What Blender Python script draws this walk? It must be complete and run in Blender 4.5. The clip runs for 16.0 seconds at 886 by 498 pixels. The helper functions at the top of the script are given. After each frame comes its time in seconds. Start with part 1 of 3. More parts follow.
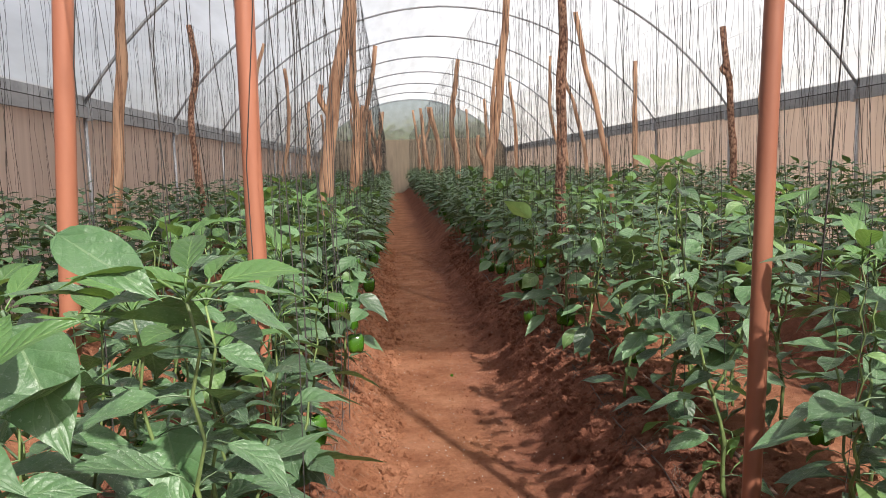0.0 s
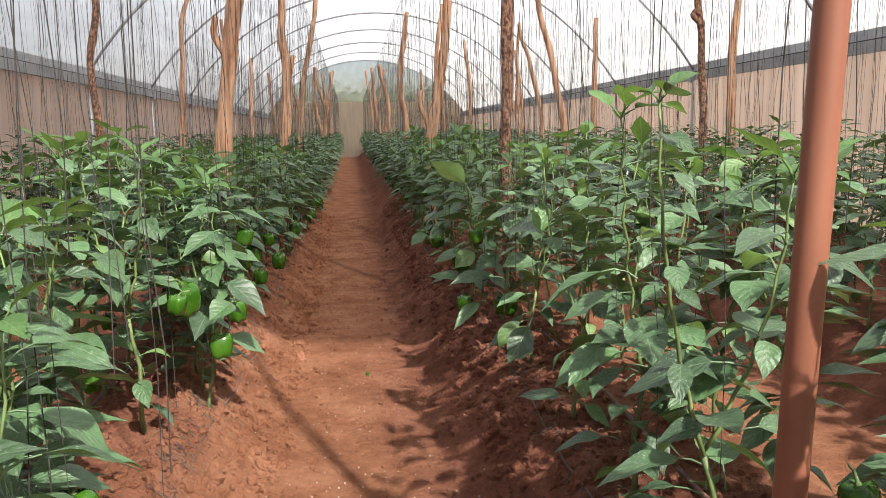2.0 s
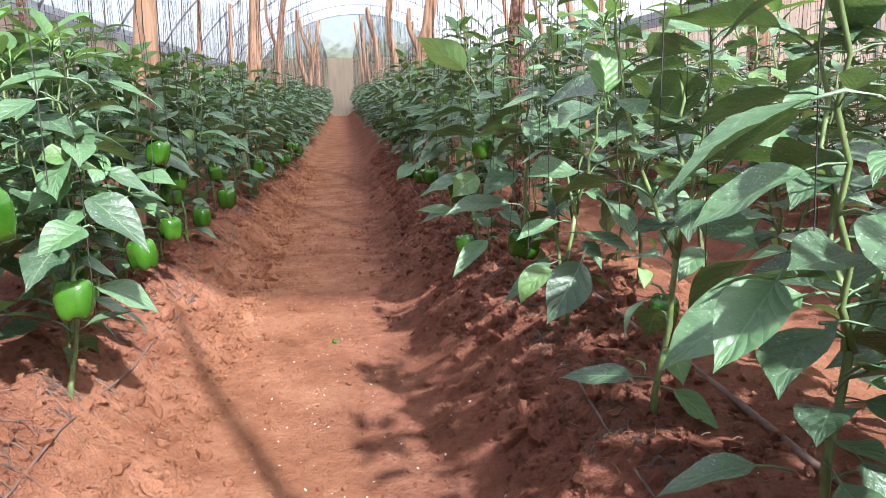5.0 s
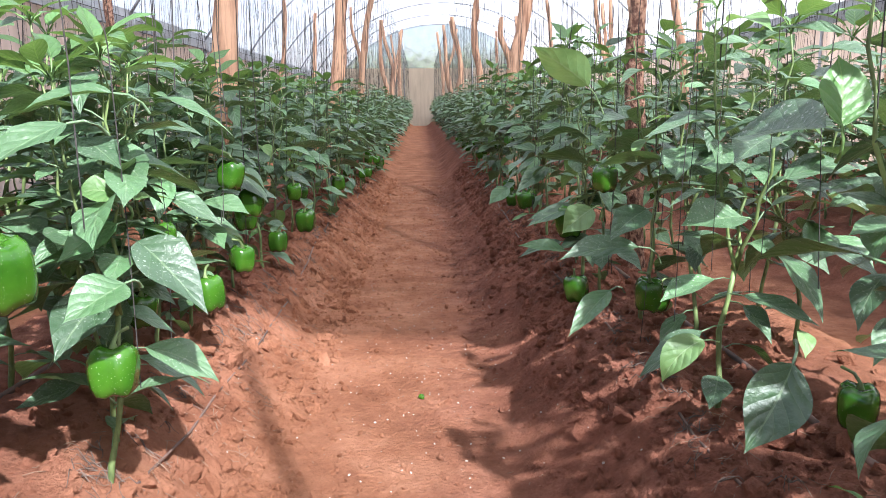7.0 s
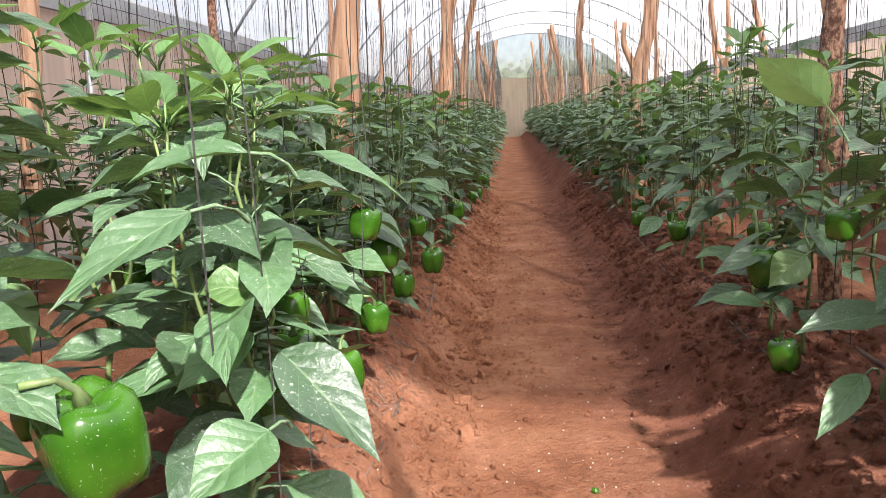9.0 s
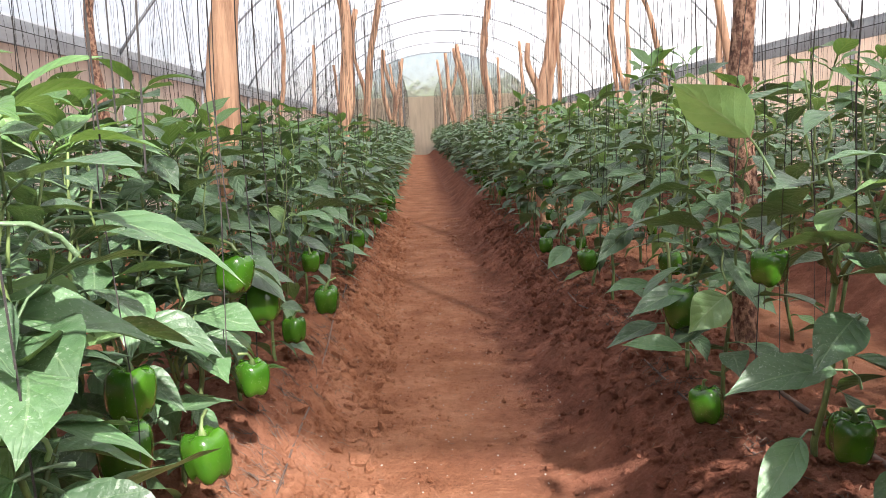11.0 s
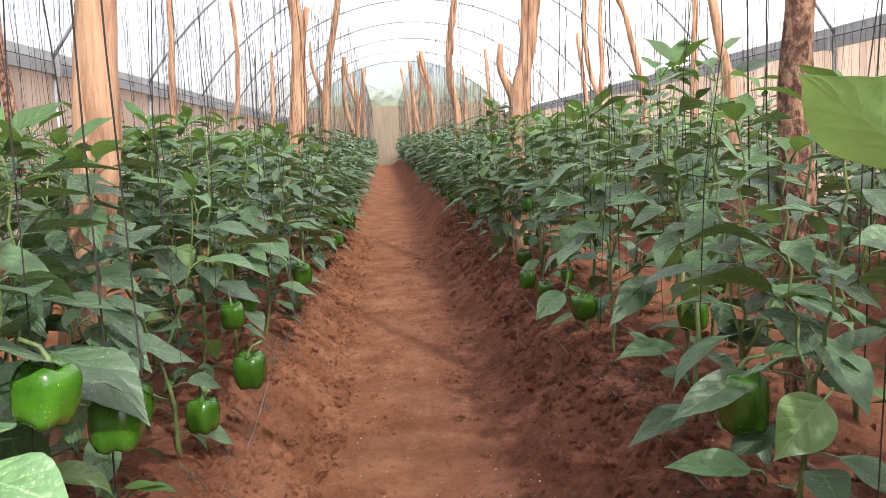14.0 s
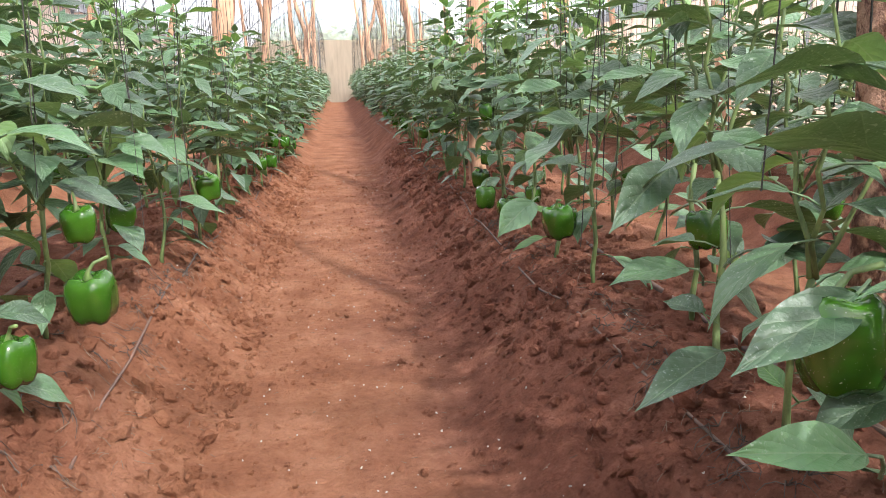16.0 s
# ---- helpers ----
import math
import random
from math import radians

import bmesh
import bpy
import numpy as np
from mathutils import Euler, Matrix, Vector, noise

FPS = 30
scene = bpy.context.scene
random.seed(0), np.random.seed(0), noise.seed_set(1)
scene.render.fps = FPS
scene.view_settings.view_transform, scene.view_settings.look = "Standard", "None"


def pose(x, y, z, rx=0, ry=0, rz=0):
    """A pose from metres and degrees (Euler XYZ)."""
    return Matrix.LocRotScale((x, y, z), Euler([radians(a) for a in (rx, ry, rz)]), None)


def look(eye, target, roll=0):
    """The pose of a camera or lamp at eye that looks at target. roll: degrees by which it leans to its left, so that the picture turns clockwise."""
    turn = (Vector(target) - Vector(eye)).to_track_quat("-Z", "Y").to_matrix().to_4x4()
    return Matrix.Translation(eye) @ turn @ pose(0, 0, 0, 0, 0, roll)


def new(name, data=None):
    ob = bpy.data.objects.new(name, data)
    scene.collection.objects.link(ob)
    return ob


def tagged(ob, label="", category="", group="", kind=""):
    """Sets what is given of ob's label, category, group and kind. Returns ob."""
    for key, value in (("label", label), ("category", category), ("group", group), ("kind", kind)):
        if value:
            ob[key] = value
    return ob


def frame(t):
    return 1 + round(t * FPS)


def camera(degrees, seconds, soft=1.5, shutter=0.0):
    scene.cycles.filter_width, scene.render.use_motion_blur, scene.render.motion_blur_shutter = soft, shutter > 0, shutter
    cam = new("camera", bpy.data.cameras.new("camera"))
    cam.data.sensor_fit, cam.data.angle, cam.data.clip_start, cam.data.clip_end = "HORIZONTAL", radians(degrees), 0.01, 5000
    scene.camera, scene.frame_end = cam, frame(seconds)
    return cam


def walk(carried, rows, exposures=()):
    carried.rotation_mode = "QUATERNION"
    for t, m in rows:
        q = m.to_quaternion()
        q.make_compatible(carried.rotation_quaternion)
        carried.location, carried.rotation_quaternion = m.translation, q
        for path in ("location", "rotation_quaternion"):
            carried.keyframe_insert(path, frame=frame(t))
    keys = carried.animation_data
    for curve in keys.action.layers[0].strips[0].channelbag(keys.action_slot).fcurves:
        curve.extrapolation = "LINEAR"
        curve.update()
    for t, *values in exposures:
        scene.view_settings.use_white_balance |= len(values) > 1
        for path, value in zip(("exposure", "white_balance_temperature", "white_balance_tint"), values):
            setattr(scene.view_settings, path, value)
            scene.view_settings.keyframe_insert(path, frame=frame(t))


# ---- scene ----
cam = camera(60.0, 16.0, soft=0.6)
PATH = [
    (0, (-0.38, 0.348, 1.29), (-0.251, 2.332, 1.079), -1.7),
    (0.5, (-0.313, 0.564, 1.242), (-0.126, 2.539, 0.99), -1.4),
    (1, (-0.248, 0.739, 1.245), (0.016, 2.701, 0.965), -1.4),
    (1.5, (-0.184, 0.958, 1.204), (0.089, 2.919, 0.921), -1.0),
    (2, (-0.095, 1.207, 1.214), (0.136, 3.17, 0.914), -0.9),
    (2.5, (-0.057, 1.379, 1.203), (0.176, 3.341, 0.893), -1.8),
    (3, (-0.051, 1.586, 1.152), (0.237, 3.537, 0.817), -1.5),
    (5.5, (0.037, 2.348, 0.872), (0.234, 4.299, 0.481), -1.3),
    (6, (0.038, 2.457, 0.883), (0.128, 4.424, 0.533), -1.5),
    (6.5, (0.014, 2.542, 0.904), (0.054, 4.511, 0.554), -1.3),
    (7, (-0.034, 2.649, 0.919), (0.018, 4.616, 0.557), -0.5),
    (7.5, (-0.092, 2.758, 0.934), (-0.066, 4.729, 0.595), -0.9),
    (8, (-0.166, 2.867, 0.952), (-0.307, 4.834, 0.615), -2.2),
    (8.5, (-0.236, 2.959, 0.971), (-0.496, 4.915, 0.642), -1.7),
    (9, (-0.246, 3.092, 0.978), (-0.427, 5.056, 0.647), -2.3),
    (11.5, (-0.203, 3.442, 1.009), (-0.144, 5.419, 0.717), -2.2),
    (12, (-0.23, 3.561, 0.986), (-0.253, 5.54, 0.695), -3.2),
    (12.5, (-0.24, 3.672, 0.979), (-0.302, 5.649, 0.689), -1.3),
    (13, (-0.283, 3.794, 0.977), (-0.33, 5.769, 0.665), -2.1),
    (13.5, (-0.232, 3.899, 1.003), (-0.126, 5.875, 0.708), -2.4),
    (14, (-0.166, 4.031, 1.029), (-0.025, 6.007, 0.753), -2.4),
    (14.5, (-0.077, 4.148, 1.027), (0.126, 6.119, 0.755), -2.0),
    (15, (-0.091, 4.304, 0.946), (0.117, 6.265, 0.614), -1.1),
    (15.5, (-0.079, 4.488, 0.87), (0.195, 6.428, 0.47), -1.3),
    (16, (-0.071, 4.625, 0.814), (0.179, 6.564, 0.392), -1.2),
]
walk(cam, [(t, look(eye, target, roll)) for t, eye, target, roll in PATH], exposures=[
    (0.0, 0.6, 6700, 10), (1.5, 0.76, 6700, 10), (3.0, 1.0, 6750, 10), (5.5, 1.57, 5800, 11), (7.0, 1.55, 5850, 12), (8.5, 1.48, 6150, 12),
    (9.0, 1.35, 6500, 12), (12.5, 1.56, 6550, 11), (14.5, 1.64, 6600, 10), (16.0, 2.2, 6250, 10)])

# ---- light ----
SUN_EL, SUN_X, SUN_Y = radians(46), 0.4, -0.917
world = bpy.data.worlds.new("sky")
scene.world = world
world.use_nodes = True
wn = world.node_tree.nodes
sky = wn.new("ShaderNodeTexSky")
sky.sky_type, sky.sun_disc, sky.sun_elevation = "NISHITA", False, SUN_EL
sky.sun_rotation = math.atan2(SUN_X, SUN_Y)
sky.air_density, sky.dust_density = 1.0, 3.0
wn["Background"].inputs[1].default_value = 0.1
world.node_tree.links.new(sky.outputs[0], wn["Background"].inputs[0])
sun = new("sun", bpy.data.lights.new("sun", "SUN"))
sun.data.energy, sun.data.angle, sun.data.color = 5.0, radians(1.2), (1.0, 0.96, 0.91)
to_sun = Vector((SUN_X * math.cos(SUN_EL), SUN_Y * math.cos(SUN_EL), math.sin(SUN_EL)))
sun.matrix_world = look(to_sun * 30, (0, 0, 0))


# ---- materials ----
def material(name, rough=0.6, metal=0.0):
    m = bpy.data.materials.new(name)
    m.use_nodes = True
    t = m.node_tree
    b = t.nodes["Principled BSDF"]
    b.inputs["Roughness"].default_value, b.inputs["Metallic"].default_value = rough, metal
    return m, t, b


def noise_node(t, scale, detail=4, coord="Object", stretch=(1, 1, 1), rough=0.55):
    c = t.nodes.new("ShaderNodeTexCoord")
    mp = t.nodes.new("ShaderNodeMapping")
    mp.inputs["Scale"].default_value = stretch
    n = t.nodes.new("ShaderNodeTexNoise")
    n.inputs["Scale"].default_value, n.inputs["Detail"].default_value = scale, detail
    n.inputs["Roughness"].default_value = rough
    t.links.new(c.outputs[coord], mp.inputs[0])
    t.links.new(mp.outputs[0], n.inputs["Vector"])
    return n.outputs["Fac"]


def ramp(t, fac, stops):
    r = t.nodes.new("ShaderNodeValToRGB")
    e = r.color_ramp.elements
    while len(e) < len(stops):
        e.new(0.5)
    for el, (p, c) in zip(e, stops):
        el.position, el.color = p, (*c, 1)
    t.links.new(fac, r.inputs[0])
    return r.outputs[0]


def mix(t, a, b, fac, mode="MIX"):
    n = t.nodes.new("ShaderNodeMix")
    n.data_type, n.blend_type = "RGBA", mode
    for sock, v in ((n.inputs[6], a), (n.inputs[7], b), (n.inputs[0], fac)):
        if isinstance(v, bpy.types.NodeSocket):
            t.links.new(v, sock)
        elif isinstance(v, (int, float)):
            sock.default_value = v
        else:
            sock.default_value = (*v, 1)
    return n.outputs[2]


def calc(t, op, a, b=0.0):
    n = t.nodes.new("ShaderNodeMath")
    n.operation = op
    for sock, v in ((n.inputs[0], a), (n.inputs[1], b)):
        if isinstance(v, bpy.types.NodeSocket):
            t.links.new(v, sock)
        else:
            sock.default_value = v
    return n.outputs[0]


def bump(t, b, height, strength=0.3, distance=0.01):
    n = t.nodes.new("ShaderNodeBump")
    n.inputs["Strength"].default_value, n.inputs["Distance"].default_value = strength, distance
    t.links.new(height, n.inputs["Height"])
    t.links.new(n.outputs[0], b.inputs["Normal"])


def soil_material():
    m, t, b = material("red_soil", 0.95)
    c = t.nodes.new("ShaderNodeTexCoord")
    sep = t.nodes.new("ShaderNodeSeparateXYZ")
    t.links.new(c.outputs["Object"], sep.inputs[0])
    # pale trodden dust, dark tilled beds, and the walk's sun and shade painted in
    wander = calc(t, "MULTIPLY", calc(t, "SUBTRACT", noise_node(t, 2.2, 5, rough=0.65), 0.5), 0.7)
    # offset left of the walk: sunlit side painted paler, shaded right side darker
    lit_lane = calc(t, "FRACT", calc(t, "DIVIDE", calc(t, "ADD", sep.outputs[0], 1.2 + 1.75 * 4), 1.75))
    lit_lane = calc(t, "MULTIPLY", calc(t, "ABSOLUTE", calc(t, "SUBTRACT", lit_lane, 0.5)), 1.75)
    pale_mask = ramp(t, calc(t, "ADD", lit_lane, wander), [(0.2, (1, 1, 1)), (0.62, (0, 0, 0))])
    tilled = ramp(t, noise_node(t, 5, 9, rough=0.7), [(0.3, (0.13, 0.049, 0.031)), (0.5, (0.225, 0.091, 0.058)), (0.7, (0.345, 0.155, 0.104))])
    trodden = ramp(t, noise_node(t, 3.5, 9, rough=0.68), [(0.3, (0.19, 0.075, 0.039)), (0.5, (0.3, 0.132, 0.073)), (0.7, (0.42, 0.203, 0.122))])
    big = mix(t, tilled, trodden, pale_mask)
    fine = ramp(t, noise_node(t, 30, 9, rough=0.78), [(0.3, (0.4, 0.36, 0.33)), (0.42, (0.9, 0.88, 0.86)), (0.6, (1.06, 1.06, 1.06)), (0.72, (1.35, 1.35, 1.35))])
    col = mix(t, big, fine, 0.85, "MULTIPLY")
    speck = ramp(t, noise_node(t, 160, 3), [(0.71, (0, 0, 0)), (0.75, (1, 1, 1))])
    col = mix(t, col, (0.6, 0.42, 0.32), calc(t, "MULTIPLY", speck, 0.45))
    t.links.new(col, b.inputs["Base Color"])
    b.inputs["Specular IOR Level"].default_value = 0.12
    bump(t, b, calc(t, "ADD", noise_node(t, 70, 6, rough=0.75), noise_node(t, 22, 4, rough=0.7)), 1.0, 0.024)
    return m


def leaf_material(name, dark, light, vein, trans=0.3, spots=0.6):
    m, t, b = material(name, 0.47)
    uv = t.nodes.new("ShaderNodeUVMap")
    sep = t.nodes.new("ShaderNodeSeparateXYZ")
    t.links.new(uv.outputs[0], sep.inputs[0])
    side = calc(t, "ABSOLUTE", calc(t, "SUBTRACT", sep.outputs[0], 0.5))
    rib = calc(t, "LESS_THAN", side, 0.02)
    along = calc(t, "SUBTRACT", sep.outputs[1], calc(t, "MULTIPLY", calc(t, "POWER", side, 0.8), 0.55))
    wave = calc(t, "ABSOLUTE", calc(t, "SINE", calc(t, "MULTIPLY", along, 19.0)))
    branch = calc(t, "LESS_THAN", wave, 0.09)
    veins = calc(t, "MAXIMUM", rib, calc(t, "MULTIPLY", branch, 0.45))
    info = t.nodes.new("ShaderNodeObjectInfo")
    geo = t.nodes.new("ShaderNodeNewGeometry")
    vary = calc(t, "FRACT", calc(t, "ADD", info.outputs["Random"], geo.outputs["Random Per Island"]))
    tone = ramp(t, vary, [(0.0, dark), (0.7, light), (1.0, tuple(c * 1.35 for c in light))])
    tone = mix(t, tone, ramp(t, noise_node(t, 14, 3), [(0.35, (0.7, 0.75, 0.7)), (0.65, (1.15, 1.1, 1.05))]), 0.8, "MULTIPLY")
    tone = mix(t, tone, vein, calc(t, "MULTIPLY", veins, 0.45))
    # pale patches: spray residue, plus the leaf's whitish sheen put into the colour
    film = ramp(t, noise_node(t, 9, 5, rough=0.65), [(0.42, (0, 0, 0)), (0.66, (1, 1, 1))])
    tone = mix(t, tone, (0.26, 0.31, 0.27), calc(t, "MULTIPLY", film, 0.26 * spots))
    pale_mask = ramp(t, noise_node(t, 190, 3), [(0.6, (0, 0, 0)), (0.67, (1, 1, 1))])
    patch = ramp(t, noise_node(t, 6, 2), [(0.4, (0, 0, 0)), (0.65, (1, 1, 1))])
    tone = mix(t, tone, (0.5, 0.55, 0.48), calc(t, "MULTIPLY", calc(t, "MULTIPLY", pale_mask, patch), spots))
    t.links.new(tone, b.inputs["Base Color"])
    b.inputs["Specular IOR Level"].default_value = 0.72
    height = calc(t, "SUBTRACT", calc(t, "MULTIPLY", wave, 0.35), calc(t, "MULTIPLY", veins, 0.6))
    bump(t, b, calc(t, "ADD", height, calc(t, "MULTIPLY", noise_node(t, 45, 4), 1.6)), 0.5, 0.006)
    tr = t.nodes.new("ShaderNodeBsdfTranslucent")
    t.links.new(mix(t, tone, (0.22, 0.34, 0.05), 0.55), tr.inputs[0])
    mx = t.nodes.new("ShaderNodeMixShader")
    mx.inputs[0].default_value = trans
    t.links.new(b.outputs[0], mx.inputs[1])
    t.links.new(tr.outputs[0], mx.inputs[2])
    t.links.new(mx.outputs[0], t.nodes["Material Output"].inputs[0])
    return m


def mottled(name, a, c, scale, rough=0.7, stretch=(1, 1, 1), depth=0.01, strength=0.4, metal=0.0, span=(0.3, 0.7)):
    m, t, b = material(name, rough, metal)
    n = noise_node(t, scale, 6, stretch=stretch, rough=0.65)
    big = noise_node(t, scale * 0.12, 3, stretch=stretch)
    col = ramp(t, n, [(span[0], a), (span[1], c)])
    col = mix(t, col, ramp(t, big, [(0.35, (0.7, 0.7, 0.7)), (0.65, (1.15, 1.15, 1.15))]), 0.8, "MULTIPLY")
    t.links.new(col, b.inputs["Base Color"])
    bump(t, b, n, strength, depth)
    return m


def film_material(name, colour, clear, streak):
    m, t, b = material(name, 0.5)
    out = t.nodes["Material Output"]
    tr, df, cl = t.nodes.new("ShaderNodeBsdfTranslucent"), t.nodes.new("ShaderNodeBsdfDiffuse"), t.nodes.new("ShaderNodeBsdfTransparent")
    n = noise_node(t, 3.0, 5, stretch=streak)
    col = mix(t, colour, ramp(t, n, [(0.3, (0.75, 0.74, 0.72)), (0.7, (1.0, 1.0, 1.0))]), 0.9, "MULTIPLY")
    t.links.new(col, tr.inputs[0])
    t.links.new(col, df.inputs[0])
    one, two = t.nodes.new("ShaderNodeMixShader"), t.nodes.new("ShaderNodeMixShader")
    one.inputs[0].default_value, two.inputs[0].default_value = 0.3, clear
    t.links.new(tr.outputs[0], one.inputs[1])
    t.links.new(df.outputs[0], one.inputs[2])
    t.links.new(one.outputs[0], two.inputs[1])
    t.links.new(cl.outputs[0], two.inputs[2])
    t.links.new(two.outputs[0], out.inputs[0])
    return m


SOIL = soil_material()
LEAF = leaf_material("pepper_leaf", (0.022, 0.062, 0.023), (0.063, 0.14, 0.054), (0.17, 0.25, 0.128), 0.15)
YOUNG = leaf_material("young_leaf", (0.046, 0.115, 0.03), (0.078, 0.178, 0.048), (0.22, 0.36, 0.1), 0.3, 0.2)
PALE = leaf_material("leaf_underside", (0.135, 0.25, 0.085), (0.175, 0.3, 0.115), (0.32, 0.42, 0.22), 0.36, 0.1)
STEM = mottled("green_stem", (0.07, 0.1, 0.035), (0.19, 0.27, 0.09), 26, 0.55, (1, 1, 0.35), 0.003, 0.4, 0.0, (0.38, 0.62))
def fruit_material():
    m, t, b = material("pepper_skin", 0.17)
    col = ramp(t, noise_node(t, 12, 4), [(0.3, (0.016, 0.062, 0.005)), (0.7, (0.042, 0.125, 0.009))])
    speck = ramp(t, noise_node(t, 380, 2), [(0.68, (0, 0, 0)), (0.74, (1, 1, 1))])
    t.links.new(mix(t, col, (0.5, 0.56, 0.45), calc(t, "MULTIPLY", speck, 0.5)), b.inputs["Base Color"])
    t.links.new(calc(t, "ADD", calc(t, "MULTIPLY", speck, 0.5), 0.16), b.inputs["Roughness"])
    bump(t, b, noise_node(t, 30, 2), 0.08, 0.004)
    return m


FRUIT = fruit_material()
BARK = mottled("peeled_wood", (0.21, 0.095, 0.053), (0.61, 0.37, 0.235), 22, 0.75, (1, 1, 0.09), 0.02, 1.0, 0.0, (0.34, 0.56))
ROUGH_BARK = mottled("flaky_bark", (0.14, 0.06, 0.04), (0.52, 0.3, 0.2), 55, 0.9, (1, 1, 0.6), 0.03, 1.0, 0.0, (0.42, 0.58))
RUST = mottled("primer_paint", (0.23, 0.085, 0.05), (0.31, 0.122, 0.072), 9, 0.45, (1, 1, 0.3), 0.002, 0.15)
STEEL = mottled("galvanised_steel", (0.3, 0.31, 0.33), (0.42, 0.43, 0.45), 20, 0.5, depth=0.001, strength=0.1, metal=0.4)
RAIL_GREY = mottled("rail_cladding", (0.22, 0.22, 0.23), (0.34, 0.34, 0.35), 6, 0.6, (1, 0.2, 1), 0.002, 0.2)
TWINE = mottled("black_twine", (0.012, 0.011, 0.011), (0.05, 0.043, 0.04), 40, 0.9)
RUBBER = mottled("drip_pipe_plastic", (0.04, 0.03, 0.026), (0.2, 0.11, 0.08), 9, 0.7)
PETAL = mottled("white_petal", (0.7, 0.7, 0.62), (0.82, 0.82, 0.76), 90, 0.6)
ROOTS = mottled("dry_root", (0.05, 0.034, 0.028), (0.17, 0.12, 0.095), 30, 0.95)
STRAW = mottled("dry_straw", (0.15, 0.09, 0.06), (0.3, 0.2, 0.14), 25, 0.9)
GRIT = mottled("pale_grit", (0.34, 0.27, 0.22), (0.6, 0.54, 0.48), 60, 0.9)
FILM = film_material("roof_film", (0.82, 0.82, 0.83), 0.24, (1.0, 0.15, 1.0))
NET = film_material("side_net", (0.76, 0.67, 0.6), 0.1, (1.0, 2.5, 0.12))
END_NET = film_material("end_net", (0.7, 0.62, 0.5), 0.08, (2.0, 1.0, 0.3))
END_FILM = film_material("end_film", (0.97, 0.95, 0.91), 0.68, (1.0, 1.0, 1.0))
TREE_LEAF = mottled("tree_foliage", (0.08, 0.13, 0.05), (0.16, 0.22, 0.09), 3, 0.7)
EARTH = mottled("dry_earth", (0.3, 0.17, 0.1), (0.42, 0.27, 0.17), 0.5, 0.95)


# ---- mesh helpers ----
def mesh_of(name, verts, faces, mat, smooth=True, uvs=None):
    me = bpy.data.meshes.new(name)
    me.from_pydata([tuple(v) for v in verts], [], faces)
    if uvs is not None:
        layer = me.uv_layers.new(name="UVMap")
        flat = np.array(uvs, float)[[v for f in faces for v in f]].ravel()
        layer.data.foreach_set("uv", flat)
    me.materials.append(mat)
    if smooth:
        me.polygons.foreach_set("use_smooth", [True] * len(me.polygons))
    me.update()
    return me


def part(name, me, parent, label="", m=None):
    ob = new(name, me)
    ob.parent = parent
    if m is not None:
        ob.matrix_basis = m
    return tagged(ob, label) if label else ob


class Soup:
    """Collects vertices, faces and UVs of many pieces for one mesh."""

    def __init__(self):
        self.v, self.f, self.uv = [], [], []

    def add(self, verts, faces, uvs=None):
        k = len(self.v)
        self.v += [tuple(p) for p in verts]
        self.f += [tuple(i + k for i in f) for f in faces]
        self.uv += list(uvs) if uvs is not None else [(0.5, 0.5)] * len(verts)

    def tube(self, points, radii, sides=6, closed=True):
        pts = [Vector(p) for p in points]
        verts, faces = [], []
        for i, p in enumerate(pts):
            d = (pts[min(i + 1, len(pts) - 1)] - pts[max(i - 1, 0)]).normalized()
            u = d.cross(Vector((0, 1, 0)) if abs(d.y) < 0.9 else Vector((1, 0, 0))).normalized()
            w = d.cross(u)
            for k in range(sides):
                a = 2 * math.pi * k / sides
                verts.append(p + (u * math.cos(a) + w * math.sin(a)) * radii[i])
        for i in range(len(pts) - 1):
            for k in range(sides):
                j = (k + 1) % sides
                faces.append((i * sides + k, i * sides + j, (i + 1) * sides + j, (i + 1) * sides + k))
        if closed:
            faces.append(tuple(range(sides))[::-1])
            faces.append(tuple((len(pts) - 1) * sides + k for k in range(sides)))
        self.add(verts, faces)

    def box(self, lo, hi):
        (a, b, c), (d, e, f) = lo, hi
        v = [(a, b, c), (d, b, c), (d, e, c), (a, e, c), (a, b, f), (d, b, f), (d, e, f), (a, e, f)]
        self.add(v, [(3, 2, 1, 0), (4, 5, 6, 7), (0, 1, 5, 4), (1, 2, 6, 5), (2, 3, 7, 6), (3, 0, 4, 7)])

    def mesh(self, name, mat, smooth=True):
        return mesh_of(name, self.v, self.f, mat, smooth, self.uv)


# ---- the plan ----
LEFT, RIGHT, RAIL_TOP, APEX = -3.95, 5.52, 2.26, 4.72
ROOF_START, END = 1.5, 39.4
HOOPS = [9.775 + 3.7 * k for k in range(-2, 9)]
BED_Z = 0.24
HUMPS = (-2.72, -1.05, 0.86, 2.6, 4.35)


def soil_height(x, y):
    near = min(abs(x - b) for b in HUMPS)
    near += 0.07 * noise.noise((x * 0.7, y * 2.3, 5)) + 0.03 * noise.noise((x * 3, y * 8, 7))
    rise = 1 - min(max((near - 0.25) / 0.42, 0), 1)
    rise = rise * rise * (3 - 2 * rise)
    lump = noise.noise((x * 4, y * 3, 0)) * (0.006 + 0.01 * rise) + noise.noise((x * 17, y * 15, 3)) * 0.013 * (0.25 + rise)
    lump += noise.noise((x * 45, y * 45, 9)) * (0.003 + 0.005 * rise)
    slope = 0.09 * min(max((y - 15) / 24, 0), 1)
    return BED_Z * rise + lump + slope


def spread(edges):
    out = []
    for a, b, step in edges:
        n = max(1, round((b - a) / step))
        out += [a + (b - a) * i / n for i in range(n)]
    return out + [edges[-1][1]]


